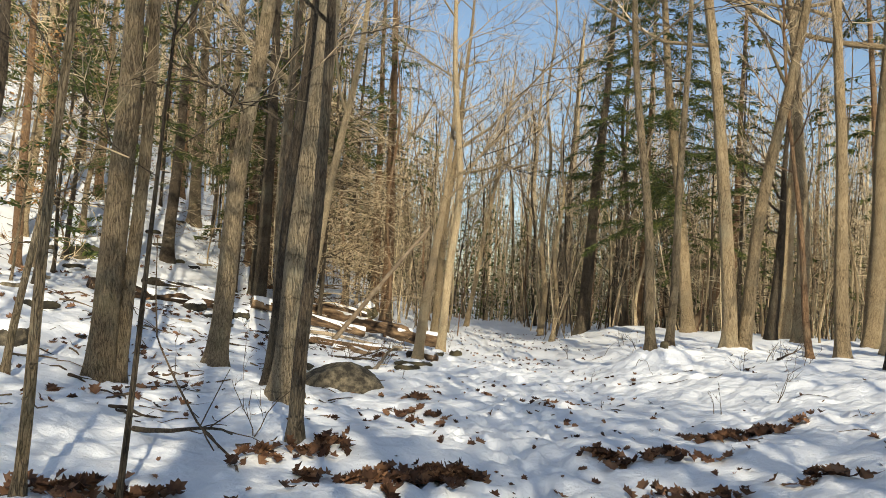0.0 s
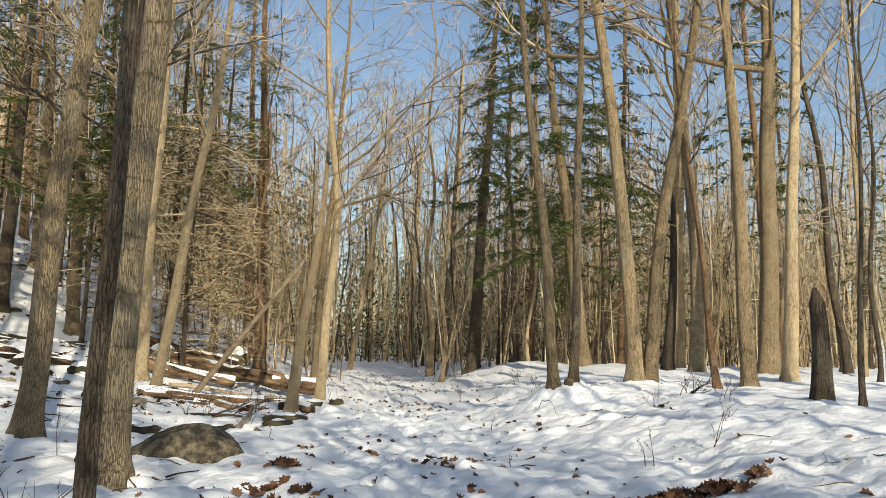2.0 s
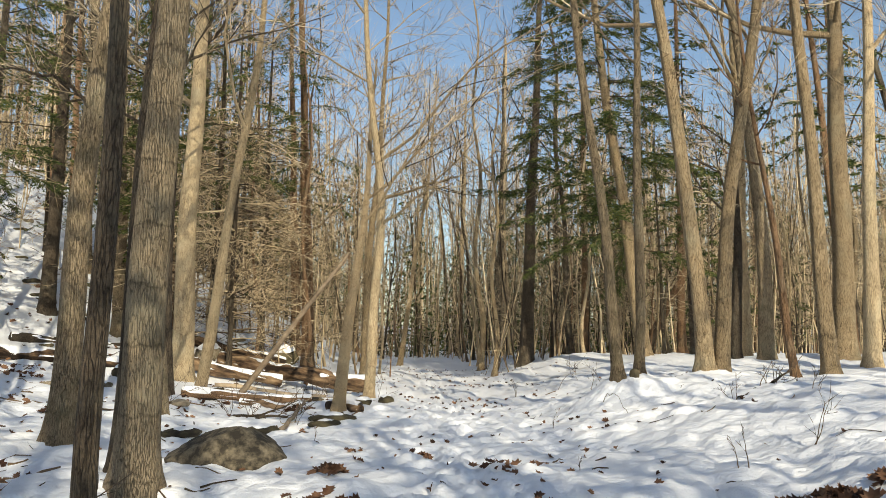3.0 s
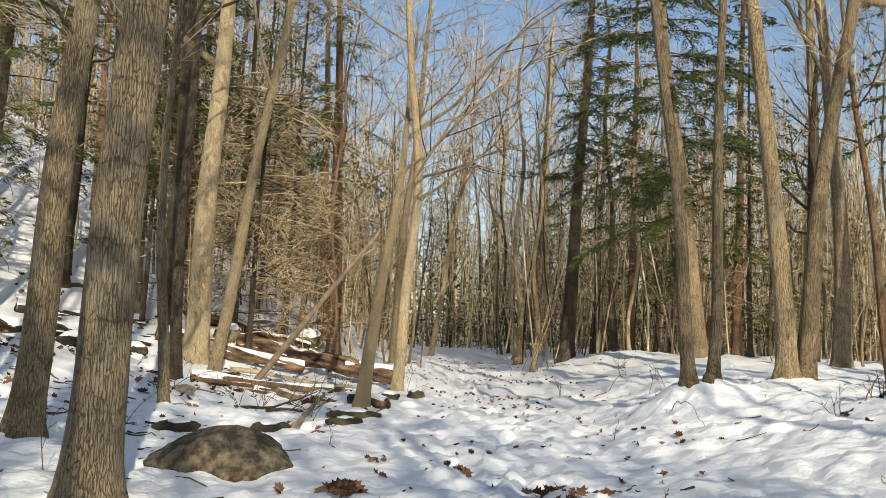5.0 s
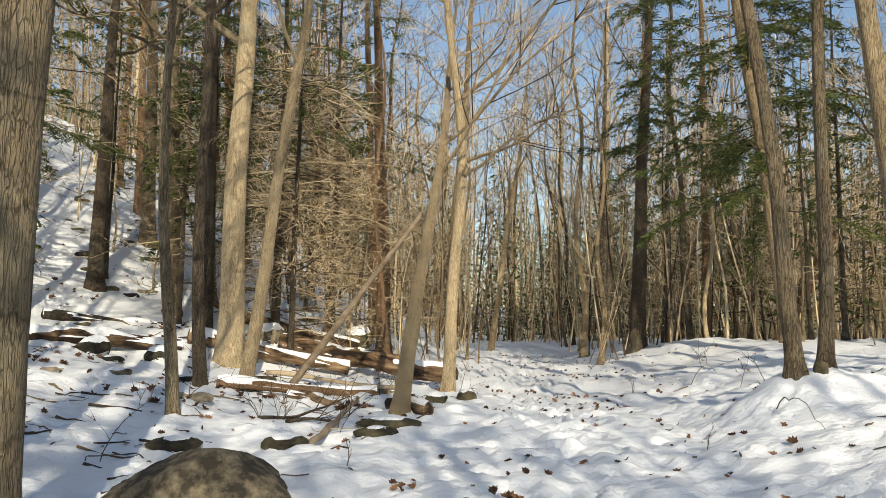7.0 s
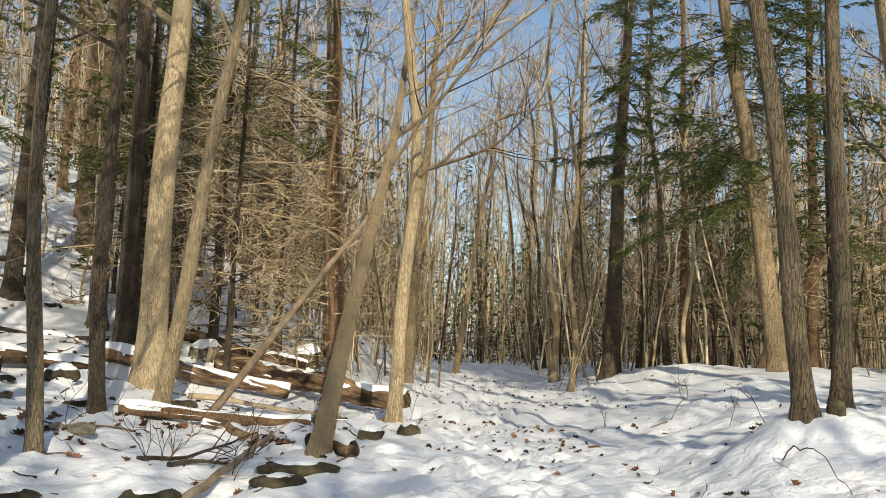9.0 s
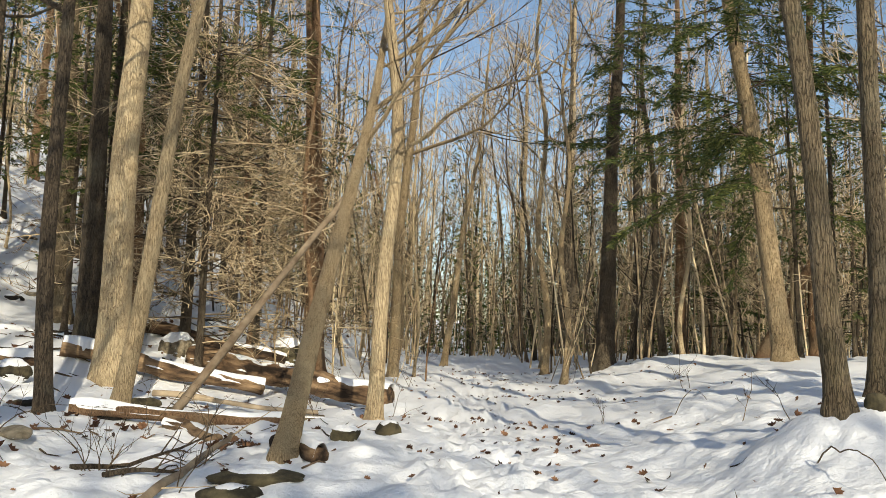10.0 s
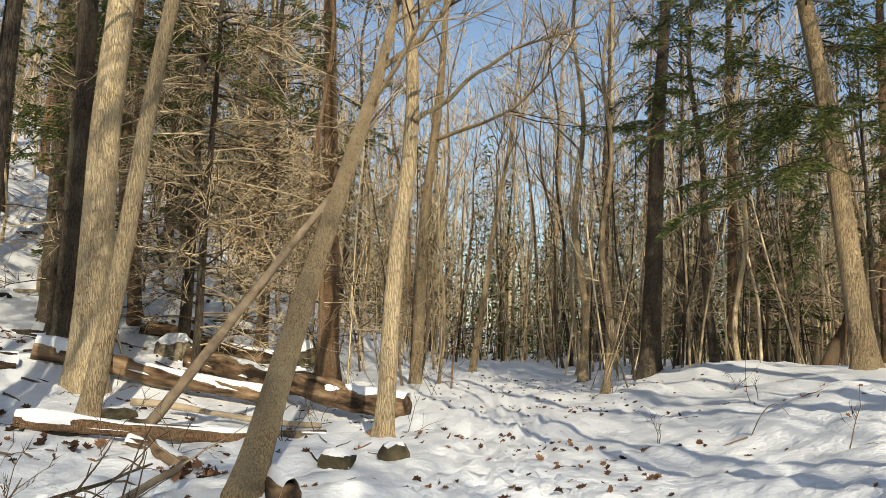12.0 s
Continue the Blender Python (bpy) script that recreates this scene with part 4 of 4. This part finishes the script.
bent_twig(4.9, 23.8, 0.7, 0.25, 0.4, "thin bowed twig on the snow")


def whip(x, y, rise, label):
    """A thin bowed stem that climbs out of the snow and hangs its tip straight up."""
    s = Shape()
    fine = [along([Vector(q) for q in rise], i / 18) for i in range(19)]
    s.tube(fine, taper(0.013, 18, 0.35), 6)
    rng = seed()
    spray(s, fine, rng, 4, 1, 0.45, 0.009)
    made = s.make("bowed_stem", TWIG_DARK)
    made.location = (x, y, gz(x, y) - 0.03)
    return tagged(made, label, "twig")


whip(-1.55, 7.2, [(0, 0, 0), (-0.36, 0, 0.30), (-0.6, 0.02, 0.66), (-0.82, 0, 1.07), (-0.87, 0, 1.5), (-0.9, 0, 2.0)], "thin dark stem bowed out of the snow")


# ---- litter ----
def leaf(shape, at, rng, size):
    """One lobed, curled dry leaf."""
    n = len(shape.v)
    turn = Matrix.Rotation(rng.uniform(0, 6.28), 3, "Z") @ Matrix.Rotation(rng.normal(0, 0.45), 3, "X") @ Matrix.Rotation(rng.normal(0, 0.45), 3, "Y")
    curl, fold = rng.uniform(-0.6, 1.2), rng.uniform(0.1, 0.9)
    outline = ((0, 0), (0.16, 0.10), (0.42, 0.13), (0.30, 0.28), (0.50, 0.42), (0.30, 0.52), (0.40, 0.72), (0.16, 0.76), (0.0, 1.0))
    ring = list(outline) + [(-a, b) for a, b in outline[-2:0:-1]]
    for a, b in [(0, 0.45)] + ring:
        p = Vector((a * 0.8, b - 0.4, fold * abs(a) * 0.9 + curl * (b - 0.45) ** 2))
        shape.v.append(at + turn @ (p * size))
    k = len(ring)
    shape.f += [(n, n + 1 + i, n + 1 + (i + 1) % k) for i in range(k)]


def leaf_patch(x, y, sx, sy, count, label):
    rng = seed()
    s = Shape()
    z0 = gz(x, y)
    for _ in range(count):
        a, r = rng.uniform(0, 6.28), rng.rand() ** 0.7
        px, py = math.cos(a) * r * sx + rng.normal(0, 0.10), math.sin(a) * r * sy + rng.normal(0, 0.08)
        if value_noise(x + px, y + py, 4.0, 8) < -0.12:
            continue
        leaf(s, Vector((px, py, gz(x + px, y + py) - z0 + 0.025 + rng.uniform(0, 0.05) * (1 - r))), rng, rng.uniform(0.10, 0.2))
    ob = s.make("leaf_patch", DRY_LEAF, smooth=False)
    ob.location = (x, y, z0)
    return tagged(ob, label, "fallen leaves", "leaf patches", "stuff")


def litter():
    lb = "heap of curled brown oak leaves on snow"
    for x, y, sx, sy, c in ((-0.92, 7.8, 0.35, 0.3, 50), (-0.35, 6.75, 0.65, 0.42, 150), (0.31, 7.1, 0.3, 0.25, 45), (-0.08, 10.9, 0.4, 0.35, 50), (-0.28, 13.1, 0.3, 0.4, 40),
                            (-2.56, 5.9, 0.3, 0.25, 45), (-1.6, 5.7, 0.7, 0.2, 60), (3.8, 9.6, 0.4, 0.25, 60), (4.4, 9.45, 0.35, 0.25, 45), (2.16, 8.3, 0.28, 0.18, 45), (2.69, 8.2, 0.35, 0.18, 30), (0.35, 7.3, 0.55, 0.25, 70), (-1.36, 7.2, 0.3, 0.18, 25), (1.93, 12.8, 0.25, 0.15, 9), (3.42, 14.35, 0.2, 0.12, 5),
                            (3.7, 6.9, 0.35, 0.2, 40), (0.84, 14.8, 0.4, 0.2, 16), (2.06, 13.4, 0.35, 0.2, 14), (-1.45, 21.2, 0.28, 0.28, 60), (2.4, 6.9, 0.5, 0.2, 30)):
        leaf_patch(x, y, sx * 1.15, sy * 1.2, int(c * 1.5), lb)
    rng = np.random.RandomState(3)
    s = Shape()
    for _ in range(2000):
        y = rng.uniform(4, 42)
        x = trail_x(y) + rng.normal(0, 1.6) if rng.rand() < 0.5 else (rng.uniform(-6, 8) if rng.rand() < 0.5 else rng.uniform(-0.6 * y - 5, -4))
        if value_noise(x, y, 0.6, 9) + rng.uniform(-0.3, 0.3) < -0.05:
            continue
        leaf(s, Vector((x, y, gz(x, y) + 0.012)), rng, rng.uniform(0.05, 0.14))
    for _ in range(2600):
        y = rng.uniform(8, 50)
        x = rng.uniform(-0.5 * y - 5, -3.2)
        if value_noise(x, y, 0.9, 19) + rng.uniform(-0.12, 0.12) < 0.08:
            continue
        leaf(s, Vector((x, y, gz(x, y) + 0.015)), rng, rng.uniform(0.10, 0.24))
    tagged(s.make("fallen_leaves", DRY_LEAF, smooth=False), "scattered curled brown leaves on the snow", "fallen leaves", kind="stuff")
    sticks = Shape()
    for _ in range(420):
        x, y = rng.uniform(-9, 7), rng.uniform(5, 34)
        if abs(x - trail_x(y)) < 1.2 or (x > 0 and rng.rand() < 0.7):
            continue
        a = rng.uniform(0, 3.14)
        d = Vector((math.cos(a), math.sin(a), 0)) * rng.uniform(0.12, 0.55)
        p = Vector((x, y, 0))
        q = [p + d * t for t in (0, 0.35, 0.7, 1)]
        for k in q:
            k.z = gz(k.x, k.y) + rng.uniform(0, 0.02)
        sticks.tube(q, taper(rng.uniform(0.005, 0.014), 3, 0.5), 5)
    for _ in range(520):
        y = rng.uniform(9, 44)
        x = rng.uniform(-0.6 * y - 6, -3.2)
        if value_noise(x, y, 0.5, 12) < -0.12:
            continue
        a = rng.uniform(-0.6, 0.8)
        d = Vector((math.cos(a), math.sin(a), 0)) * rng.uniform(0.2, 0.9)
        p = Vector((x, y, 0))
        q = [p + d * t for t in (0, 0.35, 0.7, 1)]
        for k in q:
            k.z = gz(k.x, k.y) + rng.uniform(-0.01, 0.03)
        sticks.tube(q, taper(rng.uniform(0.009, 0.03), 3, 0.4), 5)
    tagged(sticks.make("fallen_sticks", TWIG_DARK), "dark broken sticks strewn on the snow", "sticks", kind="stuff")


litter()


def twig_shrub(x, y, height, stems, label, bend=0.3, mat=None, name="twig_shrub"):
    rng = seed()
    shrub = new(name)
    for _ in range(stems):
        s = Shape()
        pts = bough(Vector((rng.normal(0, 0.05), rng.normal(0, 0.05), -0.04)), around(rng, rng.uniform(0.9, 1.4)), height * rng.uniform(0.6, 1.1), 6, rng, -bend, 0.16)
        s.tube(pts, taper(0.0075, 6, 0.35), 4)
        spray(s, pts, rng, 3, 2, height * 0.4, 0.007)
        s.make("stem", mat or TWIG_DARK, shrub)
    place(shrub, x, y, rng.uniform(0, 360), 0)
    return tagged(shrub, label, "shrub", "twigs in the snow")


def shrubs():
    lb = "bare dark twigs sticking out of snow"
    for x, y, h, n in ((5.2, 11.9, 0.8, 2), (4.2, 11.4, 0.4, 2), (-1.4, 25.0, 0.9, 3), (-2.6, 19.9, 1.0, 3), (-1.0, 25.6, 0.7, 2), (5.3, 21.8, 0.7, 1), (4.0, 24.9, 0.5, 2),
                       (-2.1, 19.1, 0.7, 4), (-1.1, 18.5, 0.6, 2), (5.0, 19.6, 0.9, 1), (-1.7, 8.4, 1.0, 2), (-3.1, 13.6, 1.2, 1), (-3.4, 16.4, 1.3, 1), (7.2, 15.4, 0.6, 2), (6.3, 16.4, 0.5, 3),
                       (8.4, 18.2, 0.8, 2), (-0.5, 15.6, 0.3, 2), (6.2, 27.5, 0.7, 2), (-2.2, 22.9, 0.8, 3), (-4.0, 20.5, 1.2, 2), (0.3, 26.6, 0.8, 2), (7.0, 31.0, 0.9, 2), (4.7, 33.0, 0.8, 2),
                       (-1.5, 28.0, 1.3, 3), (-0.6, 31.0, 1.5, 3), (0.3, 33.5, 1.6, 3), (7.3, 17.2, 0.6, 3), (3.4, 17.0, 0.3, 1), (2.8, 12.8, 0.25, 1), (-2.9, 22.4, 1.1, 2)):
        twig_shrub(x, y, h, n, lb)


shrubs()


def beech(x, y, height, label):
    """A young beech that keeps its coppery leaves."""
    rng = seed()
    tree = new("beech_sapling")
    line = trunk_line([(0.2, height * 0.5)], height, rng)
    trunk_mesh(line, 0.08, height, rng, 8, 0.2).make("trunk", BARK_GREY, tree)
    tw, lv = Shape(), Shape()
    for _ in range(26):
        t = rng.uniform(0.3, 1)
        pts = bough(along(line, t), around(rng, rng.uniform(0.1, 0.6)), rng.uniform(0.6, 1.6), 4, rng, 0.1)
        tw.tube(pts, taper(0.012, 4), 3)
        for _ in range(15):
            d = around(rng, rng.uniform(-1.0, 0.2)) * rng.uniform(0.07, 0.12)
            lv.blade(along(pts, rng.uniform(0.2, 1)) + Vector(rng.normal(0, 0.08, 3)), d, d.cross(Vector(rng.normal(0, 1, 3))).normalized() * 0.028)
    tagged(tw.make("twiggery", TWIG, tree), kind="stuff")
    tagged(lv.make("crown", BEECH_LEAF, tree, "dry coppery leaves", smooth=False), kind="stuff")
    place(tree, x, y)
    return tagged(tree, label, "sapling")


beech(-10.6, 19.5, 6.5, "young beech holding coppery dry leaves on the slope")
beech(-13.0, 25.0, 7.0, "beech sapling with orange dry leaves up the hillside")
beech(-14.5, 31.0, 6.0, "beech sapling with rusty leaves on the hillside")
